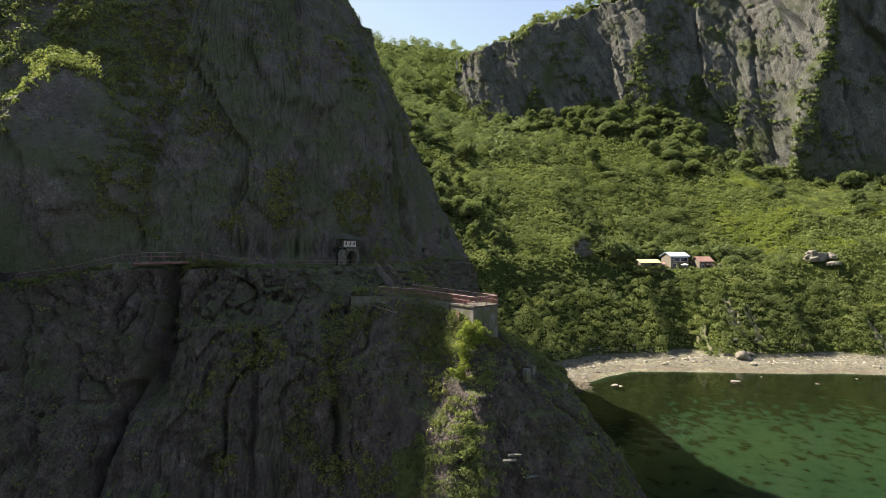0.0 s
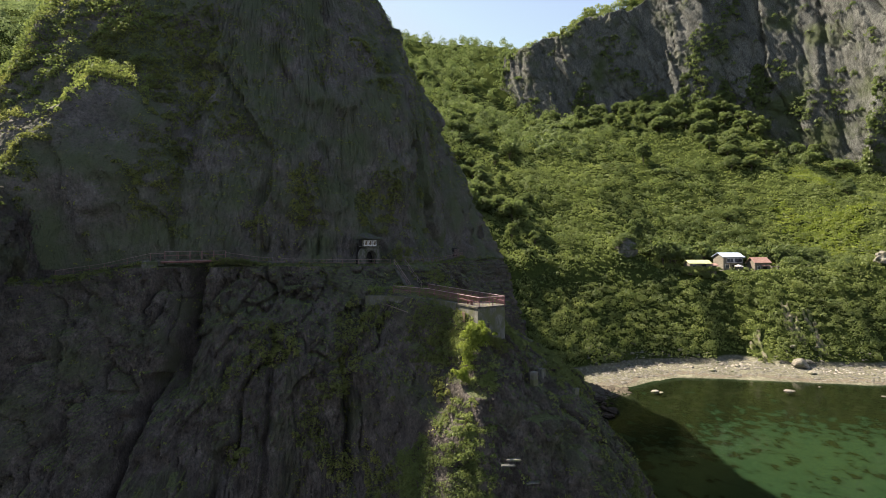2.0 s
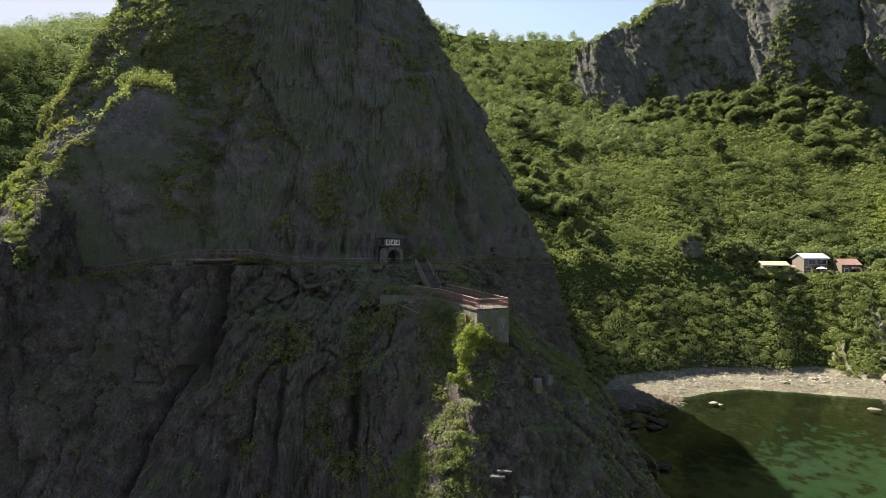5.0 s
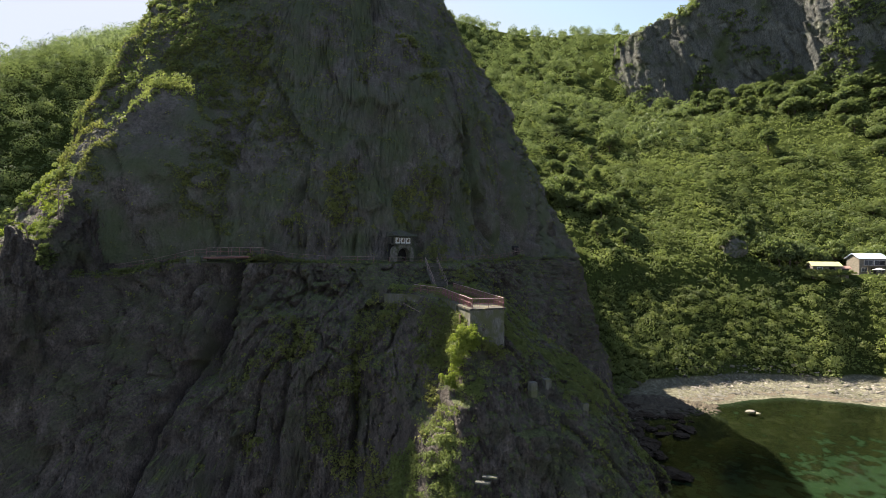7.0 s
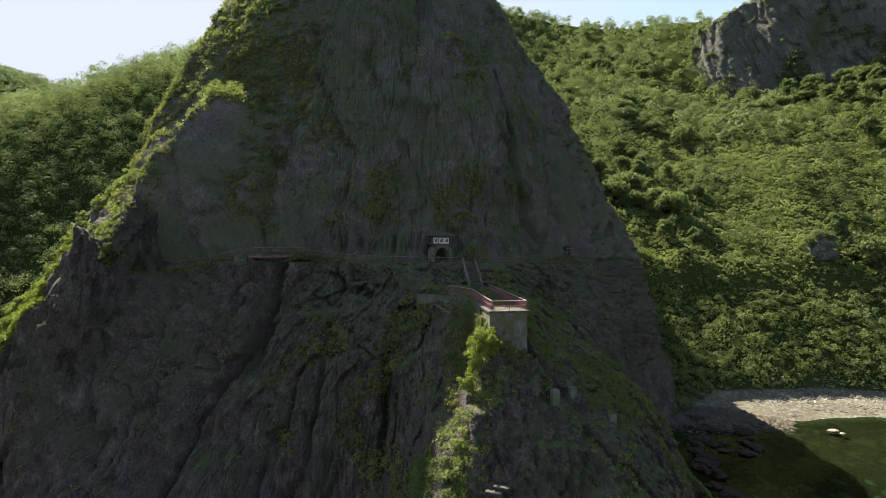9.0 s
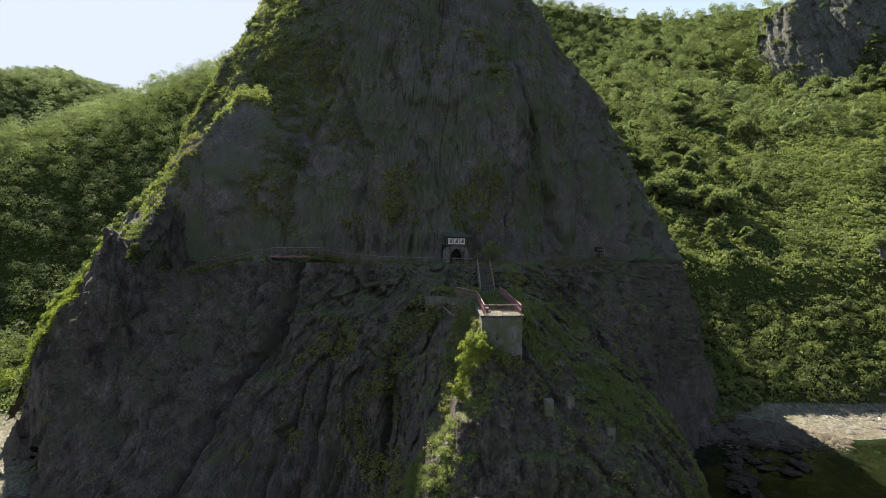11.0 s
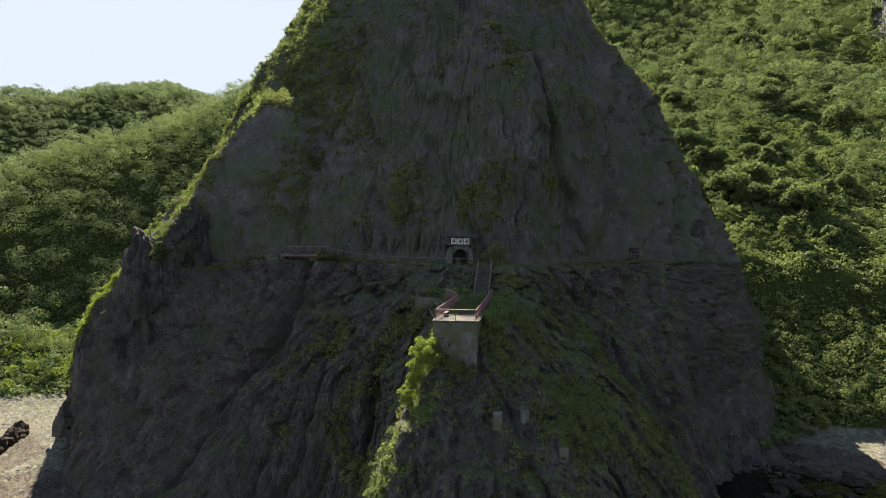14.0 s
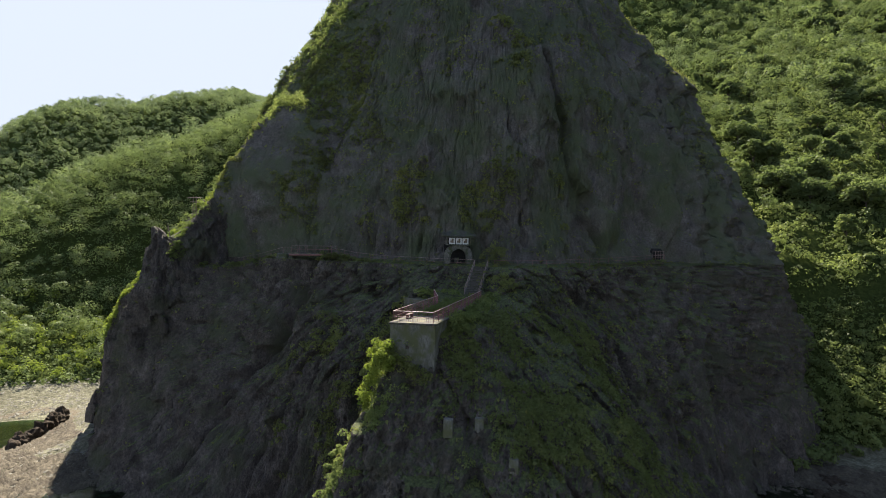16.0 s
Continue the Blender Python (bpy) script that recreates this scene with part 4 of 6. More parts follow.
for w in (0.85, -0.85):
    part("beam", tube(B(), b0 - bd * 0.5 + bo * w + Vector((0, 0, -0.3)), b1 + bd * 0.5 + bo * w + Vector((0, 0, -0.25)), 0.2, 4), M_RUST, bridge, "rust red steel beam")
    for k in range(6):
        q = b0.lerp(b1, k / 5) + bo * w
        part("post", tube(B(), q, q + Vector((0, 0, 1.3)), 0.04), M_RUST, bridge)
    for h in (1.3, 0.7):
        part("rail", tube(B(), b0 + bo * w + Vector((0, 0, h)), b1 + bo * w + Vector((0, 0, h)), 0.034), M_GREYRAIL if h > 1 else M_RUST, bridge)
ab = thing("abutment", (PATH[3][0] + 0.2, PATH[3][1] - 0.6, 35.5), "pale concrete abutment of the footbridge", "abutment")
part("block", box(B(), (0, 0, 0.85), (2.2, 1.5, 1.3), math.atan2(bd.y, bd.x) + 0.1, 0.12), M_MOSSY, ab)

# ---- shrine in the rock ----
SH = Vector((-16.0, 91.9, 36.25))
shrine = thing("shrine", SH, "small stone shrine with an arched opening and pale carved panels", "shrine")
shrine.scale = (1.08, 1.0, 1.08)
shrine.rotation_euler = (0, 0, radians(60))          # its front looks along its own -y


def arch_wall(w, h, r, spring, depth):
    """A wall with a round-headed opening through it."""
    bm = B()
    inner = [(-r, 0)] + [(-r * math.cos(math.pi * i / 14), spring + r * math.sin(math.pi * i / 14)) for i in range(15)] + [(r, 0)]
    k = len(inner)
    ro = w / 2
    out = [(-ro, 0)] + [(-ro * math.copysign(abs(math.cos(math.pi * i / 14)) ** 0.75, math.cos(math.pi * i / 14)), spring + (h - spring) * math.sin(math.pi * i / 14) ** 0.75) for i in range(15)] + [(ro, 0)]
    f1 = [bm.verts.new((x, 0, z)) for x, z in inner]
    f2 = [bm.verts.new((x, 0, z)) for x, z in out]
    b1_ = [bm.verts.new((x, depth, z)) for x, z in inner]
    b2_ = [bm.verts.new((x, depth, z)) for x, z in out]
    for i in range(k - 1):
        bm.faces.new((f1[i], f2[i], f2[i + 1], f1[i + 1]))
        bm.faces.new((b1_[i], b1_[i + 1], b2_[i + 1], b2_[i]))
        bm.faces.new((f1[i], f1[i + 1], b1_[i + 1], b1_[i]))
        bm.faces.new((f2[i], b2_[i], b2_[i + 1], f2[i + 1]))
    bmesh.ops.recalc_face_normals(bm, faces=bm.faces)
    return bm


part("arch", arch_wall(4.1, 2.8, 1.25, 1.0, 1.1), M_MOSSY, shrine, "grey stone arch")
for i in range(11):
    a = math.pi * (i + 0.5) / 11
    bm = B()
    box(bm, (0, 0, 0), (0.34, 0.16, 0.40))
    bmesh.ops.transform(bm, matrix=Matrix.Translation((-1.42 * math.cos(a), -0.05, 1.0 + 1.42 * math.sin(a))) @ Matrix.Rotation(-(math.pi / 2 - a), 4, "Y"), verts=bm.verts)
    part("arch_stone", bm, M_MOSSY, shrine)
# the shade inside the arch is put into this wall's colour
part("back_wall", box(B(), (0, 1.5, 1.4), (4.0, 0.3, 3.0)), M_DARK, shrine, "near-black wall for the shade behind the arch")
part("altar", box(B(), (-0.1, 1.1, 0.45), (0.7, 0.4, 0.9), 0, 0.05), M_ROOFSTONE, shrine)
part("ledge", box(B(), (0, 0.3, 2.83), (3.7, 1.5, 0.16), 0, 0.03), M_MOSSY, shrine)
part("frieze_wall", box(B(), (0, 0.75, 3.4), (3.3, 0.9, 1.0)), M_DARK, shrine)
for k in (-1.02, 0, 1.02):
    part("panel", box(B(), (k, 0.27, 3.4), (0.92, 0.07, 0.94), 0, 0.02), M_PALE, shrine, "white carved panel")
    bm = B()
    box(bm, (k + 0.08, 0.22, 3.42), (0.30, 0.05, 0.55), 0, 0.05)
    box(bm, (k - 0.16, 0.22, 3.30), (0.16, 0.05, 0.35), 0, 0.04)
    box(bm, (k + 0.1, 0.215, 3.68), (0.20, 0.05, 0.16), 0, 0.04)
    part("relief", bm, M_WOOD, shrine, "dark worn relief")
for k in (-1.75, 1.75):
    part("column", tube(B(), (k, 0.25, 2.9), (k, 0.25, 3.95), 0.1, 8), M_CONC, shrine)
bm = B()
k = 9
ring = []
for i in range(k):
    x = -2.45 + 4.9 * i / (k - 1)
    sag = 0.10 * (abs(x) / 2.45) ** 2
    ring.append([bm.verts.new((x, y, z + sag)) for y, z in ((-0.75, 4.02), (-0.75, 4.13 + 0.04 * math.sin(7 * x)), (0.1, 4.36 + 0.10 * math.sin(5 * x + 1)), (1.3, 5.1 - 0.13 * x * x), (1.5, 3.95))])
for a, b in zip(ring[:-1], ring[1:]):
    for j in range(5):
        bm.faces.new((a[j], b[j], b[(j + 1) % 5], a[(j + 1) % 5]))
bm.faces.new(ring[0])
bm.faces.new(ring[-1][::-1])
bmesh.ops.recalc_face_normals(bm, faces=bm.faces)
part("roof", bm, M_ROOFSTONE, shrine, "dark mossy stone roof slab")

# ---- tunnel mouth at the far end of the path ----
cave = thing("tunnel_mouth", (-4.6, 133.6, 37.0), "dark tunnel mouth in the rock at the end of the path", "tunnel")
cave.rotation_euler = (0, 0, radians(70))
# solid block; its near-black colour gives the tunnel its inner shade
part("hollow", box(B(), (0.2, 1.0, 1.1), (3.0, 2.6, 2.2), 0, 0.5), M_DARK, cave)
for k in range(5):
    part("bar", tube(B(), (-1.3 + k * 0.65, -0.45, 0), (-1.3 + k * 0.65, -0.45, 1.7), 0.05), M_GREYRAIL, cave)
for h in (0.9, 1.7):
    part("crossbar", tube(B(), (-1.4, -0.45, h), (1.5, -0.45, h), 0.05), M_GREYRAIL, cave)


# ---- stones ----
def stone_bm(size, seed, sub=3, rough=0.35, flat_base=True):
    bm = B()
    bmesh.ops.create_icosphere(bm, subdivisions=sub, radius=1)
    rs = np.random.RandomState(seed)
    cuts = rs.normal(size=(9, 3))
    cuts /= np.linalg.norm(cuts, axis=1, keepdims=True)
    lim = 0.62 + 0.3 * rs.random_sample(9)
    for v in bm.verts:
        p = np.array(v.co)
        for c, m in zip(cuts, lim):
            e = p @ c - m
            if e > 0:
                p = p - c * e
        p = p * (1 + rough * 0.35 * noise.noise(Vector(p * 2.3) + Vector((seed * 3.1, 0, 0))) + rough * 0.12 * noise.noise(Vector(p * 7) + Vector((0, seed * 1.7, 0))))
        if flat_base:
            p[2] = max(p[2], -0.45)
        v.co = Vector(p * np.array(size))
    return bm


def stone(name, at, size, label, mat, seed, group="", turn=0.0, category="rock"):
    me = bpy.data.meshes.new(name)
    bm = stone_bm(size, seed, 4 if max(size) > 2 else 3, 0.9 if mat is M_WETROCK or 3 < max(size) < 4.8 else 0.4)
    bm.to_mesh(me)
    bm.free()
    me.materials.append(mat)
    o = new(name, me)
    o.location = at
    o.rotation_euler = (0, 0, turn)
    return tagged(o, label, category, group)


def gz(x, y):
    h, _ = land_height(np.array([float(x)]), np.array([float(y)]))
    return float(h[0])


stone("boulder", (55.6, 213, 38.2), (4.7, 4.2, 5.4), "large mossy boulder standing among bushes on the slope", M_MOSSY, 3)
stone("boulder", (147, 208, gz(147, 208) + 0.6), (4.4, 3.2, 3.6), "large pale boulder standing on the green slope", M_STONE, 5, "", 0.3)
stone("boulder", (152.0, 206.5, gz(152, 206.5) + 0.2), (2.4, 2.0, 2.0), "pale boulder leaning on a larger one", M_STONE, 8)
stone("boulder", (151, 203.5, gz(151, 203.5) + 0.2), (3.0, 2.0, 1.4), "pale boulder below two larger ones on the slope", M_STONE, 9)
stone("beach_rock", (101.5, 178, gz(101.5, 178) + 0.9), (2.9, 2.2, 2.1), "big pale rock lying on the pebble beach", M_BOULDER, 12, "rocks on the beach")
rs = np.random.RandomState(17)
M_SOIL = surface("tan_bank_soil", [(0.3, (0.085, 0.076, 0.052)), (0.55, (0.155, 0.142, 0.102)), (0.8, (0.24, 0.222, 0.168))], 0.5, 2.2, 0.95, 1.0, 0.4, (1.0, 1.0, 0.7), stain=(0.075, 0.092, 0.03), stain_scale=0.5, contrast=(0.5, 1.4), stain_at=(0.42, 0.55))
for bx_, by_, bw_ in BARE:
    u_, v_ = np.meshgrid(np.linspace(-1, 1, 26), np.linspace(-1, 1, 44))
    px_ = bx_ + bw_ * 0.8 * u_ * (1 + 0.6 * fbm(v_ * 2.5, u_ * 0 + bx_, 0 * u_, 2, 171)) + 0.6 * fbm(v_ * 2, 0 * u_ + by_, 0 * u_, 2, 173)
    py_ = by_ + 5.6 * v_
    ph_ = land_height(px_, py_)[0] + 0.9 * (1 - np.maximum(np.abs(u_), np.abs(v_)) ** 4) - 0.9 + 0.9 * cells(px_ / 0.9, py_ / 1.6, 0 * px_ + bx_, 174)[0] + 0.6 * fbm(px_ / 0.8, py_ / 0.8, 0 * px_, 3, 172, 0.6)
    tagged(new("bare_bank", raw_mesh("bare_bank", np.stack([px_, py_ - 0.5, ph_], -1).reshape(-1, 3), grid_faces(44, 26), [M_SOIL], shade=False)), "bare tan soil face showing between bushes on the bank", "bank", "bare faces in the bank")
for i in range(46):
    x = 40 + 125 * rs.rand()
    y0 = np.interp(x, [30, 36, 62, 140, 165], [150, 153, 167, 164, 158])
    y = y0 + (3 + 17 * rs.rand() ** 0.7) * (1 if i % 6 else 1)
    s = 0.35 + 0.9 * rs.rand() ** 2.5
    stone("beach_stone", (x, y, gz(x, y) + 0.12 * s), (s * (1 + 0.5 * rs.rand()), s, s * 0.6), "pale grey stone on the pebble beach", M_BOULDER, 30 + i, "stones on the beach", 6 * rs.rand())
for i, (x, y, s) in enumerate([(86, 155, 1.5), (49, 150.5, 1.3), (50.5, 149.5, 0.8), (108, 152, 0.6), (124, 158, 0.6), (97, 160.5, 0.5)]):
    stone("sea_rock", (x, y, 0.05), (s * 1.0, s * 0.7, s * 0.32), "low rock just breaking the water near the shore", M_BOULDER, 90 + i, "rocks in the water", i * 0.7)
for i in range(26):
    f = rs.rand()
    x, y = 25.5 - 7 * f + 5 * rs.rand(), 100 + 46 * f
    s = 0.5 + 1.1 * rs.rand()
    stone("shore_rock", (x, y, 0.1 * s), (s * 1.5, s * 1.1, s * 0.6), "dark wet rock at the foot of the great rock", M_WETROCK, 120 + i, "rocks at the foot of the cliff", 6 * rs.rand())
for i in range(9):
    stone("reef_rock", (-77.2 - i * 1.5, 38.2 + i * 1.05, 0.4 + 0.12 * i), (1.7, 1.3, 1.0 + 1.3 * rs.rand()), "dark jagged rock in a reef running off the beach", M_WETROCK, 160 + i, "rocks of the reef", 6 * rs.rand())
for i in range(16):
    x = 42 + 105 * rs.rand()
    y = np.interp(x, [36, 62, 140], [153, 167, 164]) + 9 + 9 * rs.rand()
    L, a = 1.5 + 3.5 * rs.rand(), 3.1 * rs.rand()
    t = thing("driftwood_log", (x, y, gz(x, y) + 0.12), "bleached driftwood log on the pebbles", "driftwood", "driftwood on the beach")
    d = Vector((math.cos(a), math.sin(a) * 0.5, 0.04)) * L
    part("log", tube(B(), -d / 2, d / 2, 0.17, 7, 0.09), M_DRIFT, t)
    part("branch", tube(B(), d * 0.1, d * 0.25 + Vector((0.3, 0.4, 0.45)), 0.07, 5, 0.03), M_DRIFT, t)

for i in range(40):
    x, y = 23 + 13 * rs.rand(), 126 + 22 * rs.rand()
    s = 0.4 + 1.0 * rs.rand() ** 2
    stone("shore_rock", (x, y, max(0.0, gz(x, y)) + 0.1 * s), (s * 1.5, s * 1.1, s * 0.55), "dark wet rock at the foot of the great rock", M_WETROCK, 200 + i, "rocks at the foot of the cliff", 6 * rs.rand())

M_SHELF = surface("brown_shelf_rock", [(0.3, (0.035, 0.029, 0.020)), (0.55, (0.075, 0.064, 0.044)), (0.8, (0.13, 0.115, 0.082))], 0.5, 4.0, 0.9, 0.8, 0.2)
M_PEBBLE = surface("tan_pebbles", [(0.3, (0.055, 0.052, 0.041)), (0.55, (0.12, 0.116, 0.096)), (0.8, (0.20, 0.195, 0.162))], 0.5, 4.0, 0.9, 0.5, 0.1)
# small stones and broken wood strewn over the shingle
def strewn(name, n, box_, lo, hi, size, mat, label, seed):
    r = np.random.default_rng(seed)
    x = box_[0] + (box_[1] - box_[0]) * r.random(n)
    y = box_[2] + (box_[3] - box_[2]) * r.random(n)
    h, d = land_height(x, y)
    ok = (d > lo) & (d < hi)
    c = np.stack([x, y, h], 1)[ok]
    k = len(c)
    s = size * (0.4 + 1.2 * r.random((k, 1)) ** 2)
    a = r.random(k) * 6.28
    ax = np.stack([np.cos(a), np.sin(a), 0 * a], 1) * s * (1 + 1.5 * r.random((k, 1)) ** 3)
    ay = np.stack([-np.sin(a), np.cos(a), 0 * a], 1) * s * 0.7
    up_ = np.array([[0, 0, 1]]) * s * 0.6
    v = np.stack([c + ax, c + ay, c - ax, c - ay, c + up_ + 0.3 * ax, c + up_ - 0.3 * ay], 1).reshape(-1, 3)
    f = np.array([[0, 1, 4], [1, 5, 4], [1, 2, 5], [2, 3, 5], [3, 0, 4], [3, 4, 5]])
    faces = (np.arange(k)[:, None, None] * 6 + f[None]).reshape(-1, 3)
    tagged(new(name, raw_mesh(name, v, faces, [mat], shade=False)), label, "stones", kind="stuff")


strewn("beach_cobbles", 2600, (34, 190, 146, 195), 2.0, 19, 0.55, M_PEBBLE, "larger pale cobbles lying over the pebble beach", 13)
strewn("shingle_stones", 12000, (34, 190, 146, 195), 1.0, 16, 0.28, M_PEBBLE, "small pale stones strewn over the pebble beach", 3)
strewn("shingle_stones", 9000, (-130, -52, 20, 75), 0.5, 18, 0.3, M_PEBBLE, "small pale stones strewn over the little cove", 4)
strewn("shore_rubble", 5200, (16, 42, 108, 153), -16, 6, 0.75, M_SHELF, "dark broken rock along the foot of the great rock", 7)
strewn("shelf_rubble", 8000, (-90, -52, 24, 48), -2.0, 9, 0.5, M_SHELF, "brown broken rock over the shelf beside the cove", 6)
strewn("washed_up_wood", 2500, (38, 190, 150, 195), 8, 16, 0.36, M_DRIFT, "bleached sticks and litter along the beach", 5)

# the blade of rock at the end of the ledge
aa = np.linspace(0, 2 * np.pi, 57)[:-1]
zz = np.linspace(18, 41.5, 96)[:, None]
pr = np.interp(zz, [18, 28, 34, 37, 39, 40.4, 41.2, 41.5], [4.8, 3.5, 2.9, 2.5, 1.9, 1.1, 0.6, 0.15]) * (1 + 0.0 * aa)
shift = np.interp(zz, [18, 30, 38.8, 41.3], [0.2, 0.75, 1.0, 0.0])
px, py = -61.6 + 0.5 * shift + pr * np.cos(aa), 57.8 + 1.15 * shift + pr * np.sin(aa)
column = cells(px / 1.1, py / 1.1, zz / 7, 331)[0]
pr = pr * (0.92 + 0.14 * np.cos(3 * aa + 0.6) * smooth(22, 34, zz) + 0.3 * (column - 0.3) + 0.12 * fbm(px / 0.7, py / 0.7, zz / 0.9, 3, 62, 0.65))
pin_v = np.stack([-61.6 + 0.5 * shift + pr * np.cos(aa), 57.8 + 1.15 * shift + pr * np.sin(aa), zz + 0 * pr], -1).reshape(-1, 3)
tagged(new("rock_pinnacle", raw_mesh("pinnacle", pin_v, grid_faces(96, 56, True), [M_ROCK], shade=False)), "pointed dark rock pinnacle beside the great rock", "rock")


def loft(lines, at, rows, cols):
    """A sheet through a few lines in space; at says where each line lies across it."""
    rails = np.array([[[np.interp(u, np.linspace(0, 1, len(ln)), [q[k] for q in ln]) for k in range(3)] for u in np.linspace(0, 1, rows)] for ln in lines])
    w = np.linspace(0, 1, cols)
    return np.array([[[np.interp(v, at, rails[:, i, k]) for k in range(3)] for v in w] for i in range(rows)])


# the lower ridge beside the pinnacle: a dark wall with a grassy slope above it
RIDGE_FOOT = [(-62.0, 57, 14), (-63.8, 53, 8), (-67, 51, 6), (-71.5, 50.6, 4), (-77, 50.5, 2)]
RIDGE_EDGE = [(-61.6, 63.0, 38.6), (-64.6, 58.0, 33.2), (-67, 55.2, 29.0), (-69.3, 53.2, 26.2), (-73, 52.4, 20.5), (-78, 52.4, 10)]
RIDGE_CREST = [(-73.5, 78.5, 56.0), (-79.5, 75.5, 51.5), (-77.6, 67.6, 43.6), (-74.4, 62.6, 36.2), (-75.0, 59.0, 31.8), (-76.6, 56.0, 28.2), (-82, 54, 15)]
RIDGE_BACK = [(-84, 92, 46), (-88, 86, 40), (-88, 76, 28), (-86, 68, 18), (-88, 60, 10), (-92, 54, 5)]
ridge_g = loft([RIDGE_FOOT, RIDGE_EDGE, RIDGE_CREST, RIDGE_BACK], [0, 0.38, 0.75, 1], 90, 80)
wall_ = smooth(0.42, 0.34, np.linspace(0, 1, 80))[None, :]
gx_, gy_, gz_ = ridge_g[..., 0], ridge_g[..., 1], ridge_g[..., 2]
wob = (0.4 + 0.9 * wall_) * cells(gx_ / 2.2, gy_ / 2.2, gz_ / 9, 341)[0] + 0.7 * fbm(gx_ / 3, gy_ / 3, gz_ / 5, 3, 63) + 0.25 * fbm(gx_ / 0.8, gy_ / 0.8, gz_ / 1.2, 2, 65)
ridge_v = (ridge_g + wob[..., None] * np.array([0.1, -0.8, 0.5])).reshape(-1, 3)
tagged(new("rock_ridge", raw_mesh("ridge", ridge_v, grid_faces(90, 80), [M_ROCK], shade=False)), "lower dark rock ridge under a bright grassy slope", "rock")

# the rock rib that closes the ledge and joins the pinnacle to the great rock
RIB_NEAR = [(-57.6, 56.8, 26), (-56.8, 60.5, 27), (-56.4, 63.5, 28.5), (-56.6, 66.8, 30), (-58.4, 70.5, 33), (-58.5, 73.4, 37)]
RIB_BULGE = [(-59.2, 58.6, 34.5), (-58.6, 61, 35.6), (-58.6, 63.8, 37.6), (-59.4, 66.8, 39.6), (-61.8, 70.6, 43.6), (-62, 74, 47)]
RIB_CREST = [(-60.8, 58.8, 38.4), (-61.4, 60.8, 39.4), (-60.4, 62.4, 39.9), (-61.0, 64.6, 43.2), (-63.2, 67.4, 46.2), (-66.2, 71.6, 50.4)]
RIB_FAR = [(-65, 57.5, 30), (-67, 60.5, 33), (-69, 63.5, 35), (-70, 66, 38), (-70, 69, 40), (-72, 73.5, 44)]
col_g = loft([RIB_NEAR, RIB_BULGE, RIB_CREST, RIB_FAR], [0, 0.4, 0.7, 1], 80, 72)
gx_, gy_, gz_ = col_g[..., 0], col_g[..., 1], col_g[..., 2]
push = 0.9 * cells(gx_ / 1.7, gy_ / 1.7, gz_ / 4.5, 351)[0] + 0.8 * fbm(gx_ / 2.5, gy_ / 2.5, gz_ / 5, 3, 64) + 0.35 * cells(gx_ / 0.6, gy_ / 0.6, gz_ / 1.2, 353)[0] + 0.2 * fbm(gx_ / 0.6, gy_ / 0.6, gz_ / 0.6, 2, 66)
side = np.linspace(1, -1, 72)[None, :]
col_v = (col_g + push[..., None] * np.stack([0.7 * np.sign(side) + 0 * push, -0.3 + 0 * push, 0.4 + 0 * push], -1)).reshape(-1, 3)
tagged(new("rock_rib", raw_mesh("rock_rib", col_v, grid_faces(80, 72), [M_ROCK], shade=False)), "jagged dark rock rib between the pinnacle and the great rock", "rock")

# ---- houses on the terrace ----
M_WALL = surface("weathered_boards", [(0.3, (0.10, 0.085, 0.065)), (0.7, (0.18, 0.16, 0.125))], 1.2, 5.0, 0.85, 0.3, 0.03, (1, 1, 4))
M_CREAM = surface("cream_boards", [(0.3, (0.11, 0.10, 0.078)), (0.7, (0.20, 0.18, 0.145))], 1.2, 5.0, 0.85, 0.3, 0.03, (1, 1, 4))
M_BLUEROOF = surface("pale_blue_sheet_roof", [(0.3, (0.32, 0.40, 0.50)), (0.7, (0.48, 0.56, 0.66))], 0.6, 3.0, 0.4, 0.2, 0.02)
M_YELROOF = surface("yellow_green_sheet_roof", [(0.3, (0.42, 0.44, 0.20)), (0.7, (0.56, 0.58, 0.30))], 0.6, 3.0, 0.5, 0.2, 0.02)
M_REDROOF = surface("faded_red_sheet_roof", [(0.3, (0.22, 0.13, 0.105)), (0.7, (0.32, 0.205, 0.17))], 0.6, 3.0, 0.55, 0.2, 0.02)
M_GLASS, n, l = material("dark_window_glass")
n["Principled BSDF"].inputs["Base Color"].default_value = (0.02, 0.025, 0.03, 1)
n["Principled BSDF"].inputs["Roughness"].default_value = 0.08


def gable(bm, w, d, z, rise, eave, thick=0.14):
    """A gabled roof with its ridge along x."""
    pts = [(-d / 2 - eave, z - 0.1), (0, z + rise), (d / 2 + eave, z - 0.1), (d / 2 + eave, z - 0.1 + thick), (0, z + rise + thick), (-d / 2 - eave, z - 0.1 + thick)]
    a = [bm.verts.new((-w / 2 - eave, y, zz_)) for y, zz_ in pts]
    b = [bm.verts.new((w / 2 + eave, y, zz_)) for y, zz_ in pts]
    for i in range(6):
        bm.faces.new((a[i], b[i], b[(i + 1) % 6], a[(i + 1) % 6]))
    for q in (a, b):
        bm.faces.new((q[0], q[1], q[4], q[5]))
        bm.faces.new((q[1], q[2], q[3], q[4]))
    bmesh.ops.recalc_face_normals(bm, faces=bm.faces)
    return bm


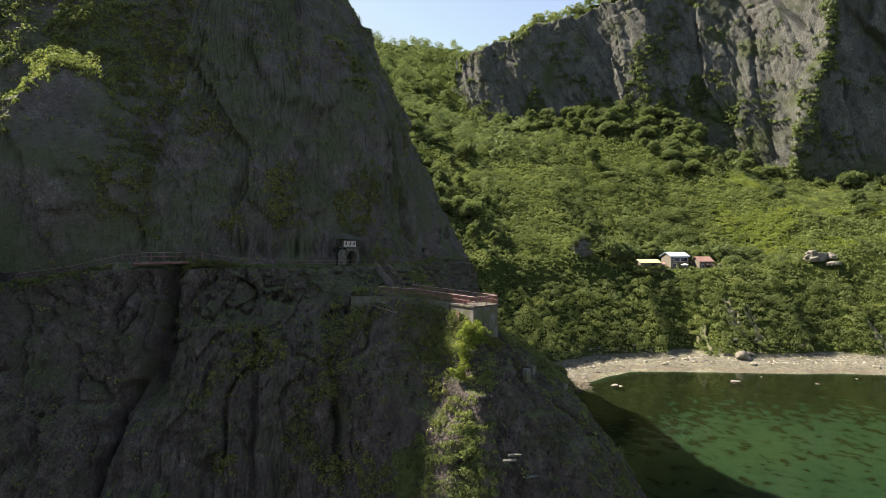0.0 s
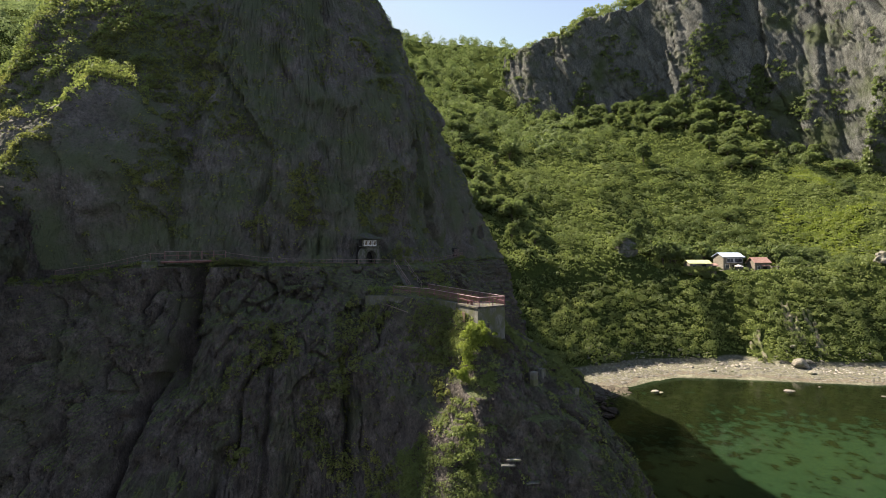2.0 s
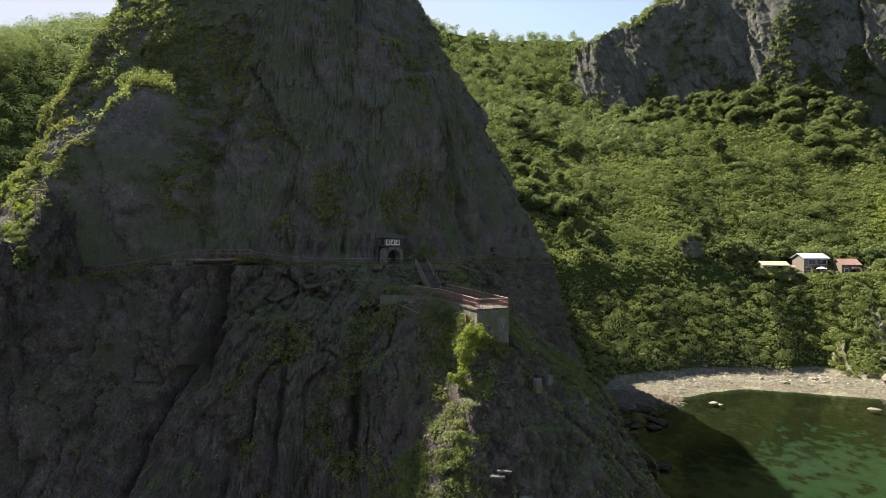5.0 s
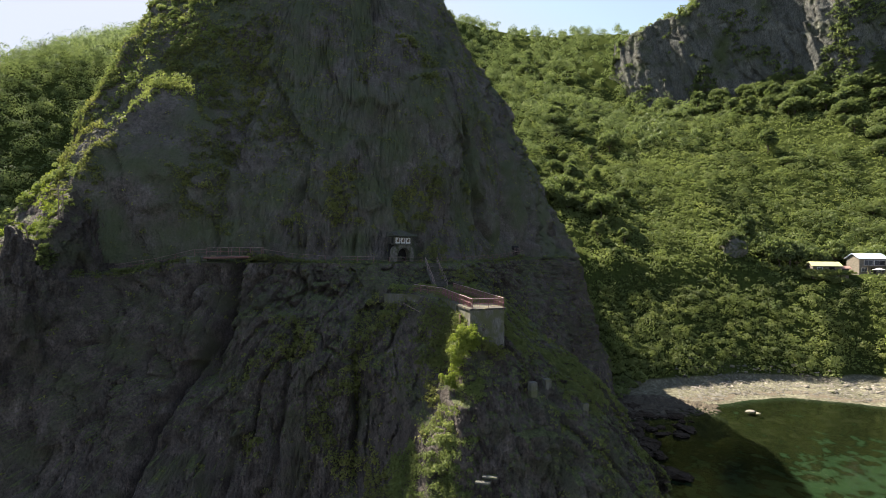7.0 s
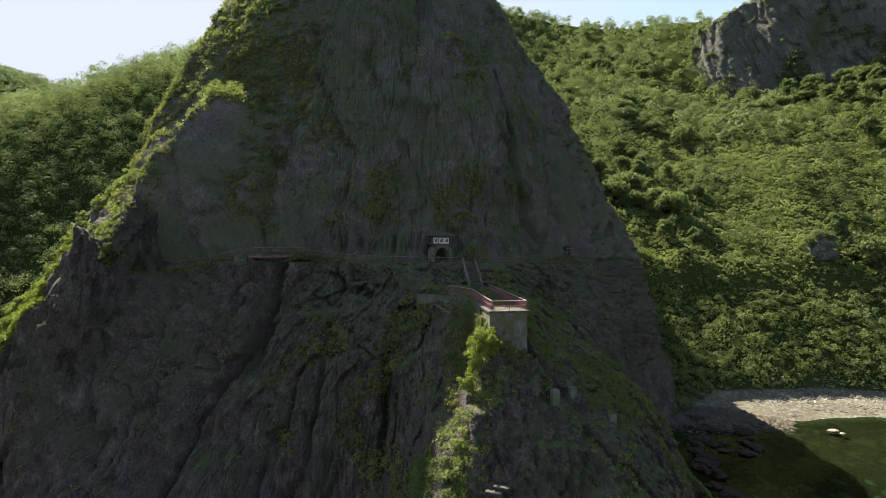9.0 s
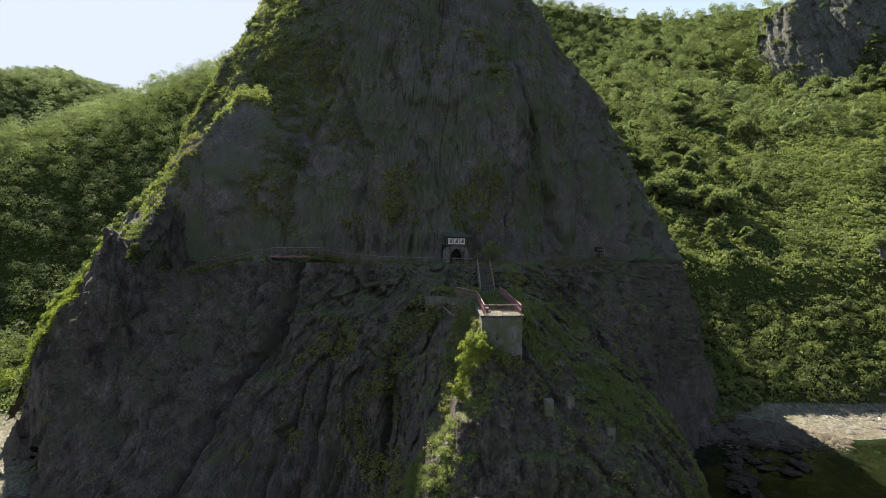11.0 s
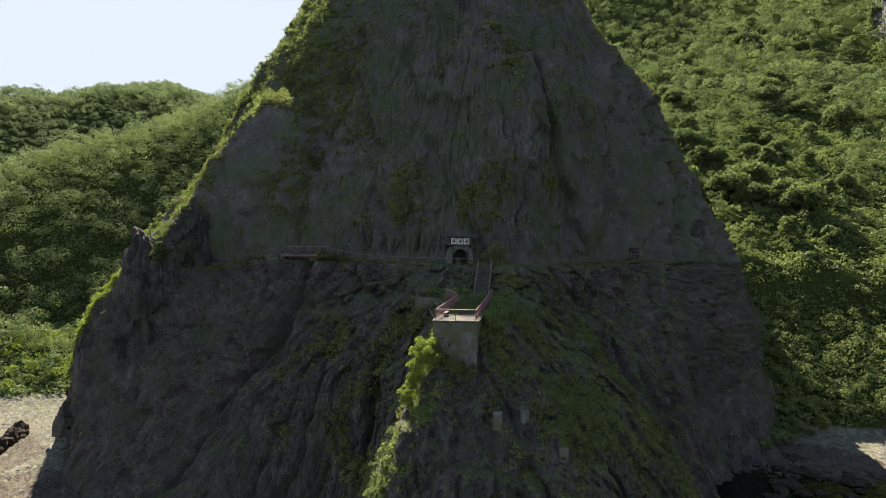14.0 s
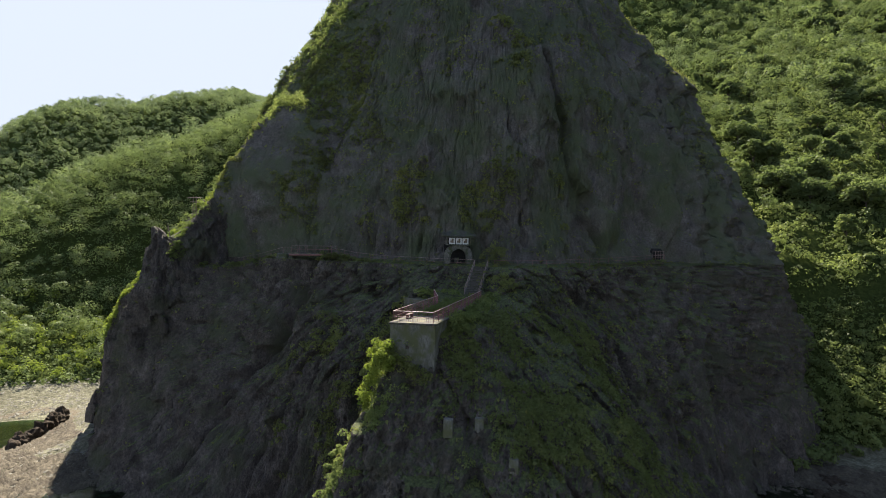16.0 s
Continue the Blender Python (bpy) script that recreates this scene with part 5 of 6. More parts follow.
def house(name, at, turn, w, d, h, rise, roof, wall, label, windows, door):
    t = thing(name, at, label, "house")
    t.rotation_euler = (0, 0, turn)
    bm = B()
    prism(bm, [(-w / 2, -d / 2), (w / 2, -d / 2), (w / 2, d / 2), (-w / 2, d / 2)], -2.6, h)
    for s in (-1, 1):
        v = [bm.verts.new((s * w / 2, y, zz_)) for y, zz_ in ((-d / 2, h), (d / 2, h), (0, h + rise))]
        bm.faces.new(v)
    part("wall", bm, wall, t)
    part("roof", gable(B(), w, d, h, rise, 0.55), roof, t)
    for x, z, ww, hh in windows:
        f = part("window", box(B(), (x, -d / 2 - 0.03, z), (ww + 0.2, 0.08, hh + 0.2)), M_PALE, t)
        for k in (-1, 1):
            part("pane", box(B(), (x + k * ww / 4, -d / 2 - 0.08, z), (ww / 2 - 0.06, 0.03, hh)), M_GLASS, f)
    if door is not None:
        dd = part("door", box(B(), (door, -d / 2 - 0.04, 1.0), (1.5, 0.08, 2.0)), M_DARK, t)
        part("handle", box(B(), (door + 0.5, -d / 2 - 0.1, 1.0), (0.06, 0.05, 0.2)), M_GREYRAIL, dd)
    return t


h1 = house("house", (96.3, 219, gz(97, 219) + 0.9), radians(14), 8.4, 6.2, 5.0, 1.6, M_BLUEROOF, M_CREAM, "two-storey boarded house with a pale blue metal roof", [(-1.4, 3.7, 2.6, 1.5), (2.0, 3.7, 3.2, 1.5), (-2.6, 1.4, 1.6, 1.2), (2.6, 1.4, 2.0, 1.2)], 0.2)
part("porch_roof", box(B(), (0.4, -4.1, 2.65), (7.4, 2.0, 0.12)), M_WALL, h1, "dark lean-to roof")
for x in (-3.0, 0.4, 3.8):
    part("porch_post", box(B(), (x, -5.1, 1.3), (0.14, 0.14, 2.9)), M_WOOD, h1)
house("shed", (81.8, 211, gz(80, 211) + 1.3), radians(8), 7.9, 4.2, 2.2, 1.2, M_YELROOF, M_WALL, "low wooden shed with a yellow-green metal roof", [(-2.0, 1.3, 1.4, 0.8)], 1.5)
house("annex", (87.4, 211.6, gz(87, 211) + 1.0), radians(8), 2.2, 2.6, 1.9, 0.7, M_REDROOF, M_WALL, "tiny lean-to with a dull red roof beside the shed", [], None)
h3 = house("cottage", (106.0, 215.6, gz(106, 216) + 0.5), radians(10), 5.8, 4.8, 3.7, 1.9, M_REDROOF, M_WALL, "small wooden cottage with a faded red metal roof", [(-1.5, 1.8, 1.1, 1.2)], 1.0)
part("entrance_gable", prism(B(), [(-0.3, -4.0), (2.3, -4.0), (2.3, -2.4), (-0.3, -2.4)], 2.5, lambda x, y: 3.5 - 0.5 * abs(x - 1.0)), M_REDROOF, h3)
part("fence_post", box(B(), (5.2, -3.0, 0.8), (0.6, 0.4, 1.9)), M_PALE, h3)
parasol = thing("parasol", (97.0, 211.5, gz(97, 211.5)), "pale open parasol on the grass before the house", "parasol")
part("pole", tube(B(), (0, 0, 0), (0, 0, 2.6), 0.04, 6), M_WOOD, parasol)
part("canopy", tube(B(), (0, 0, 2.0), (0, 0, 2.65), 1.7, 10, 0.05), M_PALE, parasol, "pale cloth canopy")
bench_ = thing("yard_bench", (109.6, 210.5, gz(109.6, 210.5)), "low weathered wooden bench on the grass of the yard", "bench")
part("seat", box(B(), (0, 0, 0.95), (3.2, 0.9, 0.16), 0.17, 0.03), M_WALL, bench_)
for w in (-1.3, 1.3):
    part("leg", box(B(), (w, 0.22 * w * 0.8, 0.43), (0.16, 0.7, 0.9), 0.17), M_WALL, bench_)

# ---- cable mast on the left ridge ----
mast = thing("mast", (-60.9, 64.5, 43.7), "thin grey steel mast standing on the rock rib", "mast")
for w in (-0.3, 0.3):
    part("pole", tube(B(), (0.55 * w, 0.83 * w, -1.2), (0.5 * w, 0.75 * w, 3.7), 0.08, 6, 0.06), M_WOOD, mast)
for hh, reach_ in ((3.45, 1.3), (2.6, 0.9)):
    part("crossarm", tube(B(), (-0.55 * reach_, -0.83 * reach_, hh), (0.55 * reach_, 0.83 * reach_, hh), 0.06, 5), M_WOOD, mast)
for k in range(4):
    part("brace", tube(B(), (-0.16, -0.24, 0.3 + 0.6 * k), (0.16, 0.24, 0.6 + 0.6 * k), 0.03, 4), M_WOOD, mast)
snag = thing("dead_tree", (-61.8, 60.7, 39.2), "bare dead tree trunk leaning on the rock rib", "tree")
part("trunk", tube(B(), (0, 0, -0.6), (-0.35, -0.55, 2.9), 0.13, 6, 0.04), M_WOOD, snag)
for q in ((0.1, 0.3, 2.4), (-0.7, -0.6, 2.2)):
    part("limb", tube(B(), (-0.18, -0.28, 1.4), q, 0.05, 5, 0.02), M_WOOD, snag)

# ---- plants ----
rng = np.random.default_rng(5)


def blob_crown(radius, height, lobes, leaves, size, seed, r):
    """Leaf places of a crown of uneven lobes, round the origin's trunk top."""
    k = np.arange(lobes)
    turn_ = k * 2.4 + r.random(lobes) * 0.7
    lift = (k + 0.5) / lobes
    ring = np.sqrt(np.clip(1 - (lift * 0.95) ** 2, 0, 1)) * (0.4 + 0.55 * r.random(lobes))
    c = np.stack([np.cos(turn_) * ring * radius, np.sin(turn_) * ring * radius, height * (0.15 + 0.75 * lift)], 1)
    rad = radius * (0.24 + 0.24 * r.random(lobes))
    p, w = bush_leaves(c, rad, leaves // lobes, r, 0.9, 0.62)
    return p, w, np.full(len(p), size) * (0.6 + 0.8 * r.random(len(p)))


def make_tree(at, radius, height, trunk, lobes, leaves, size, seed, label, mat):
    t = thing("tree", at, label, "tree", "trees on the hillside")
    bm = B()
    r = np.random.default_rng(seed)
    tube(bm, (0, 0, -1.0), (0.2, 0.1, trunk), 0.24, 7, 0.15)
    for i in range(5):
        a = i * 1.26 + r.random()
        tube(bm, (0.15, 0.08, trunk * 0.75), (math.cos(a) * radius * 0.6, math.sin(a) * radius * 0.6, trunk + height * (0.3 + 0.3 * r.random())), 0.11, 5, 0.03)
    part("trunk", bm, M_BARK, t)
    p, w, s = blob_crown(radius, height, lobes, leaves, size, seed, r)
    p[:, 2] += trunk * 0.7
    c = new("crown", leaf_mesh("crown", p, w, s * 1.15, mat, r, 0.95))
    c.parent = t
    return t


def field(n, box_, weight, r):
    """n places over a rectangle, kept by a weight function of x, y, height and shore distance."""
    x = box_[0] + (box_[1] - box_[0]) * r.random(n * 4)
    y = box_[2] + (box_[3] - box_[2]) * r.random(n * 4)
    h, d = land_height(x, y)
    keep = np.nonzero(r.random(n * 4) < weight(x, y, h, d))[0][:n]
    return x[keep], y[keep], h[keep], d[keep]


def behind_crag(x, y):
    return inside(x, y, CRAG + [(460, 3000), (60, 3000), (20, 470)])


def off_houses(x, y):
    yard = (x > 74) & (x < 86) & (y > 205) & (y < 215)
    yard |= (x > 90) & (x < 104) & (y > 209) & (y < 224)
    yard |= (x > 101) & (x < 112) & (y > 206) & (y < 221)
    for bx_, by_, bw_ in BARE:
        yard |= (np.abs(x - bx_) < bw_) & (np.abs(y - by_) < 5.0)
    return ~yard & (np.hypot(x - 149, y - 206) > 4.0)


# trees one by one
KINDS = [make_tree((0, 0, -900), 3.6, 4.6, 2.6, 16, 2600, 0.46, 1, "broad green tree with an uneven rounded crown", M_TREE),
         make_tree((0, 0, -900), 2.9, 5.4, 2.8, 14, 2200, 0.45, 2, "upright green tree with a lumpy crown", M_TREE),
         make_tree((0, 0, -900), 4.6, 4.2, 2.6, 20, 3000, 0.48, 3, "wide spreading green tree on the slope", M_TREE),
         make_tree((0, 0, -900), 2.3, 3.0, 1.2, 9, 1300, 0.38, 4, "small round green tree among bushes", M_TREE)]


def tree_weight(x, y, h, d):
    clump = fbm(x / 38, y / 38, 0 * x, 2, 71)
    near_crag = np.exp(-(line_distance(x, y, CRAG) / 60) ** 2) * smooth(50, 110, x)
    w = smooth(0.0, 0.3, clump + 0.9 * near_crag + 0.5 * smooth(40, -30, x) - 0.25) * (d > 26)
    return w * ~behind_crag(x, y) * off_houses(x, y) * ~((x > 66) & (x < 120) & (y > 194) & (y < 226)) * (np.hypot(x - 58, y - 207) > 8) * ~((x < 16) & (y < 190))


tx, ty, th, td = field(200, (-75, 290, 185, 455), tree_weight, rng)
extra = [(90, 232), (98, 234), (106, 232), (123, 228), (128, 224), (65, 216), (132, 225)]
lx, ly, _ = along(CRAG, 70)
for a, b in zip(lx, ly):
    for _ in range(4 if 45 < a < 172 else 0):
        extra.append((a - 4 - 26 * rng.random() ** 1.5 + 9 * rng.normal(), b - 5 - 44 * rng.random() ** 1.5))
tx, ty = np.concatenate([tx, [e[0] for e in extra]]), np.concatenate([ty, [e[1] for e in extra]])
th = land_height(tx, ty)[0]
for x, y, h in zip(tx, ty, th):
    k = KINDS[int(rng.integers(0, 4))]
    s = (0.75 + 0.75 * rng.random() ** 1.3) * (1 + 0.15 * float(np.exp(-(line_distance(np.array([x]), np.array([y]), CRAG)[0] / 45) ** 2)))
    copy_thing(k, pose(x, y, h - 0.3, 0, 0, rng.random() * 360) @ Matrix.Diagonal((s, s, s * (0.85 + 0.3 * rng.random()), 1)))
for i, (x, y) in enumerate([(70, 213), (74, 217), (66, 219), (84, 225), (91, 230), (100, 229), (110, 226), (116, 222), (122, 226), (128, 221), (61, 221), (78, 224), (67, 215), (72, 220), (118, 214)]):
    s = 1.0 + 0.5 * rng.random()
    copy_thing(KINDS[i % 3], pose(x, y, gz(x, y) - 0.3, 0, 0, rng.random() * 360) @ Matrix.Diagonal((s, s, s * (0.85 + 0.3 * rng.random()), 1)))
for k in KINDS:
    for c in list(k.children_recursive) + [k]:
        bpy.data.objects.remove(c)

# undergrowth over the near slopes
def slope_weight(x, y, h, d):
    return (h > 3.0 + 0.6 * fbm(x / 9, y / 9, 0 * x, 2, 75)) * ~behind_crag(x, y) * off_houses(x, y) * (0.45 + 0.55 * smooth(330, 200, y))


bx, by, bh, bd_ = field(29000, (-62, 250, 146, 430), slope_weight, rng)
br = 1.1 * (0.6 + 0.9 * rng.random(len(bx)) ** 2) * (1 + 0.6 * fbm(bx / 7, by / 7, 0 * bx, 2, 77))
p, w = bush_leaves(np.stack([bx, by, bh + br * (0.05 + 0.95 * rng.random(len(bx)))], 1), br, 16, rng, 0.85, 0.88)
tagged(new("undergrowth", leaf_mesh("undergrowth", p, w, 0.34 + 0.36 * rng.random(len(p)), M_LEAF, rng, 0.32)), "dense low green bushes and tall herbs over the slope", "undergrowth", kind="stuff")


def woods(name, n, box_, weight, size, leaves, leaf, mat, label, tilt=0.5):
    step_ = size * 1.28
    x, y = (q.ravel() for q in np.meshgrid(np.arange(box_[0], box_[1], step_), np.arange(box_[2], box_[3], step_ * 0.87)))
    x = x + step_ * (0.7 * rng.random(len(x)) + 0.5 * ((y / (step_ * 0.87)).astype(int) % 2))
    y = y + step_ * 0.7 * rng.random(len(y))
    h, d = land_height(x, y)
    keep = rng.permutation(np.nonzero(rng.random(len(x)) < weight(x, y, h, d))[0])[:n]
    x, y, h = x[keep], y[keep], h[keep]
    r = size * (0.55 + 0.6 * rng.random(len(x)))
    c = np.stack([x, y, h + r * (0.45 + 0.8 * rng.random(len(x)))], 1)
    k = 7
    way = rng.normal(size=(len(c) * k, 3))
    way /= np.linalg.norm(way, axis=1, keepdims=True)
    way[:, 2] = np.abs(way[:, 2]) * np.where(np.arange(len(way)) % k < 2, -0.7, 1.0)
    big_r = np.repeat(r, k)
    sub = np.repeat(c, k, 0) + way * big_r[:, None] * np.array([0.62, 0.62, 0.7])
    p, w = bush_leaves(sub, big_r * (0.36 + 0.2 * rng.random(len(sub))), leaves // k, rng, 0.95, 0.9)
    w = 0.75 * w + 0.4 * np.repeat(way, leaves // k, 0)
    tagged(new(name, leaf_mesh(name, p, w, leaf * (0.6 + 0.7 * rng.random(len(p))), mat, rng, tilt * 0.8)), label, "woods", kind="stuff")


woods("bluff_bushes", 1100, (2, 200, 150, 215), lambda x, y, h, d: 1.0 * (h > 3.2) * (h < 25) * (d < 44) * (y < 205) * off_houses(x, y), 2.2, 168, 0.36, M_LEAF, "large leafy bushes covering the steep bank above the beach")
woods("slope_thickets", 820, (-62, 240, 190, 400), lambda x, y, h, d: smooth(-0.05, 0.12, fbm(x / 24, y / 24, 0 * x, 3, 73)) * (d > 30) * ~behind_crag(x, y) * off_houses(x, y) * ~((x > 70) & (x < 122) & (y > 196) & (y < 228)) * (np.hypot(x - 54, y - 206) > 8), 2.7, 154, 0.5, M_TREE, "rounded dark green thickets scattered over the slope")
woods("woods_on_left_hill", 1100, (-215, -88, 20, 165), lambda x, y, h, d: (d > 23) * (0.2 + 0.8 * smooth(4, 14, h)), 4.5, 420, 0.4, M_HILL, "dense green wood on the hill behind the rock", 0.16)
# the two most distant woods take the leaf colour paled for haze
woods("woods_behind_left_hill", 1800, (-330, -88, 20, 330), lambda x, y, h, d: 1.0 * (d > 23) * ((x < -212) | (y > 162)) * smooth(2, 10, h), 4.4, 126, 0.66, M_FAR_HAZED, "green wood along the top of the hill behind the rock", 0.16)
woods("far_woods", 3900, (-740, -460, -40, 430), lambda x, y, h, d: 1.0 * (h > 6), 5.0, 98, 1.15, M_FAR_HAZED, "far green wood on the hills over the bay, its leaves paled for haze", 0.16)
woods("hillside_woods", 760, (-150, 40, 250, 480), lambda x, y, h, d: smooth(-0.35, 0.1, fbm(x / 30, y / 30, 0 * x, 2, 72) + smooth(-10, -50, x)) * smooth(40, 0, x) * ~behind_crag(x, y), 3.8, 210, 0.5, M_HILL, "rounded green trees high on the slope behind the rock", 0.3)
woods("saddle_woods", 1150, (-330, 60, 300, 700), lambda x, y, h, d: 1.0 * ~behind_crag(x, y), 5.2, 154, 1.0, M_HILL, "green wood on the saddle behind the slope")
woods("plateau_woods", 800, (0, 470, 245, 520), lambda x, y, h, d: behind_crag(x, y) * (line_distance(x, y, CRAG) > 13) * (line_distance(x, y, CRAG) < 50), 4.6, 130, 1.3, M_LEAF, "sunlit trees along the top of the cliff")
woods("beach_bushes", 300, (-170, -66, 20, 110), lambda x, y, h, d: 1.0 * (d > 19) * (d < 60), 1.8, 140, 0.4, M_LIME, "bright green bushes behind the small beach", 0.4)

# plants that cling to the crag
V_ = rng.random(5200)
ii, jj = rng.integers(0, 559, 5200), (V_ ** 1.0 * 128).astype(int)
cv = crag_v.reshape(130, 560, 3)[jj, ii]
patch = fbm(cv[:, 0] / 30, cv[:, 1] / 30, cv[:, 2] / 30, 3, 81)
cv = cv[(patch > 0.2) | (rng.random(5200) < 0.04) | (V_ > 0.95)]
strip = crag_v[np.abs(fin.ravel() + 2.5 * np.sin(crag_v[:, 2] / 9)) < 3.2]
hang = [crag_v[np.abs(crag_v[:, 0] - a) + np.abs(crag_v[:, 2] - b) * 0.35 < s_] for a, b, s_ in ((137, 150, 9), (170, 140, 6), (152, 134, 6), (120, 130, 7), (70, 146, 8))]
cv = np.concatenate([cv, strip[rng.integers(0, len(strip), 320)]] + [q[rng.integers(0, len(q), 120)] for q in hang])
out = np.tile([[-0.2, -0.7, 0.6]], (len(cv), 1))
p, w = bush_leaves(cv, 1.1 + 1.7 * rng.random(len(cv)), 40, rng, 0.9)
tagged(new("cliff_plants", leaf_mesh("cliff_plants", p, w, 0.8 + 0.6 * rng.random(len(p)), M_TREE, rng, 0.5)), "green bushes clinging to the grey cliff", "bushes", kind="stuff")

# plants on the great rock
fv = rock_v[rock_f]
fc = fv.mean(1)
fn = np.cross(fv[:, 2] - fv[:, 0], fv[:, 3] - fv[:, 1])
fn /= np.linalg.norm(fn, axis=1, keepdims=True) + 1e-9
x, y, z = fc.T
veg = fbm(x / 9, y / 9, z / 13, 3, 91)
seen = (z > 2) & (y < 185) & (x > -110)
flatness = smooth(0.28, 0.62, fn[:, 2])
patchy = smooth(0.0, 0.3, 0.6 * veg + 0.6 * fbm(x / 4, y / 4, z / 14, 2, 92) + 0.42 * np.exp(-(((x + 44) / 17) ** 2 + ((z - 68) / 26) ** 2)))
steps = smooth(34.2, 35.2, z) * smooth(37.6, 36.6, z) * 0.8
flank = smooth(5, 9, x) * smooth(31, 27, z) * smooth(0.12, 0.4, fn[:, 2])
on_path = np.minimum.reduce([np.hypot(x - q[0], y - q[1]) for q in [tuple(np.array(a) * (1 - k / 6) + np.array(b) * k / 6) for a, b in zip(PATH[:-1], PATH[1:]) for k in range(6)]])
clear = (on_path > 0.75) | (z < 35.0) | (z > 39)
left_face = smooth(-44, -56, x) * smooth(38, 46, z) * (0.04 + 0.96 * smooth(60, 70, z)) * smooth(0.05, 0.4, fn @ np.array([-0.6, 0.1, 0.8]))
tops = smooth(60, 90, z) * smooth(0.2, 0.5, fn[:, 2])
wgt = np.minimum.reduce([np.hypot(x - q[0] - 0.7, y - q[1] + 1.0) > 1.5 for q in FOOTINGS]) * (0.5 * flatness + 1.0 * patchy * smooth(-54, -36, x) + 0.12 * patchy + 1.3 * smooth(-0.02, 0.22, fbm(x / 3.2, y / 3.2, z / 11, 3, 93)) * smooth(-36, -22, x) * smooth(36, 33, z) * smooth(4, 9, z) + 0.8 * steps + 0.5 * flank * smooth(-0.1, 0.25, veg) + 2.2 * left_face + 0.5 * tops + 0.02) * seen * clear
p0, n0 = sample_faces(rock_v, rock_f, wgt * (1 + 0.8 * smooth(42, 50, z)), 23000, rng)
rad = 0.22 + 0.6 * rng.random(len(p0)) ** 2 + 0.45 * smooth(44, 60, p0[:, 2]) * rng.random(len(p0))
p, w = bush_leaves(p0 - n0 * 0.1, rad, 13, rng, 0.8)
w = 0.6 * w + 0.4 * np.repeat(n0, 13, 0)
tagged(new("rock_plants", leaf_mesh("rock_plants", p, w, (0.14 + 0.2 * rng.random(len(p))) * np.repeat(0.8 + 0.7 * rad, 13), M_CLIFF, rng, 0.6)), "grass, herbs and small bushes on ledges of the dark rock", "plants", kind="stuff")

# sunlit bushes on the rib below the platform
def bush_patch(name, n, pts, spread, radius, label, leaf=0.22, per=70, mat=M_LEAF):
    c = np.array(pts)[rng.integers(0, len(pts), n)] + rng.normal(size=(n, 3)) * np.array(spread)
    p, w = bush_leaves(c, radius * (0.5 + 0.8 * rng.random(n)), per, rng, 0.9)
    tagged(new(name, leaf_mesh(name, p, w, leaf * (0.6 + 0.8 * rng.random(len(p))), mat, rng, 0.6, True)), label, "bush")


bush_patch("bush", 100, [(3.4, 64.6, 29.2), (3.0, 64.2, 28.0), (2.6, 63.8, 26.6), (3.8, 64.2, 28.6), (4.4, 64.2, 28.8), (2.2, 63.5, 25.2), (1.7, 63.3, 23.8), (3.2, 64.4, 28.8)], (0.55, 0.35, 0.6), 0.55, "bright sunlit bush hanging below the platform", 0.17, 110, M_LIME)
bush_patch("bush", 46, [(2.8, 60.8, 20.2), (3.0, 60.4, 18.8), (2.2, 60.4, 18.0), (3.6, 58.8, 15.6)], (0.8, 0.5, 0.8), 0.45, "yellow-green sunlit bush on the lower rib")
bush_patch("bush", 30, [(-61, 82.5, 68.0), (-63, 83, 66.5), (-58.5, 82.5, 66.5)], (1.6, 1.2, 0.9), 1.1, "sunlit bush on the crest of a rock ridge")
bush_patch("bush", 26, [(-11.5, 95.4, 38.0), (-10.0, 95.6, 37.8), (-12.6, 95.2, 37.6)], (0.8, 0.5, 0.7), 0.8, "dark bush beside the shrine", 0.18, 90, M_CLIFF)
bush_patch("bush", 22, [(-13.0, 82.6, 32.4), (-11.5, 83.4, 32.5), (-9.6, 84, 32.7), (-14, 83, 32.3)], (0.9, 0.6, 0.25), 0.6, "low green bush on the terrace wall")
bush_patch("bush", 420, [(a, b, terrace_z(a, b)) for a, b in ((-3.2, 79.5), (-5.0, 82.5), (-2.4, 77.5), (-4.2, 81), (-6.4, 84.8), (-0.6, 75.2), (1.0, 73.0), (-1.6, 76.6), (-5.8, 83.6), (1.8, 72.0), (0.2, 74.2))], (0.9, 0.8, 0.03), 0.3, "long grass growing over the terrace", 0.2, 24)
bush_patch("bush", 30, [(-5.5, 90, 34.4), (-4.4, 91, 34.0), (-6, 91.4, 35.2)], (0.9, 1.0, 0.6), 0.6, "green bush beside the stairs", 0.16, 80, M_CLIFF)

pw = smooth(0.08, 0.22, fbm(x / 5, y / 5, z / 8, 2, 97)) * smooth(5, 9, z) * smooth(33, 28, z) * smooth(-34, -26, x) * smooth(3, -1, x) * (y < 90) + 1.1 * smooth(0.04, 0.2, fbm(x / 7, y / 7, z / 12, 2, 98)) * smooth(40, 44, z) * smooth(88, 80, z) * (y < 110)
p0, n0 = sample_faces(rock_v, rock_f, pw, 2100, rng)
p, w = bush_leaves(p0, 0.45 + 0.7 * rng.random(len(p0)) ** 1.5, 64, rng, 1.1)
tagged(new("cliff_bushes", leaf_mesh("cliff_bushes", p, w, 0.16 + 0.2 * rng.random(len(p)), M_CLIFF, rng, 0.6)), "small leafy bushes rooted in the dark cliff", "bushes", kind="stuff")

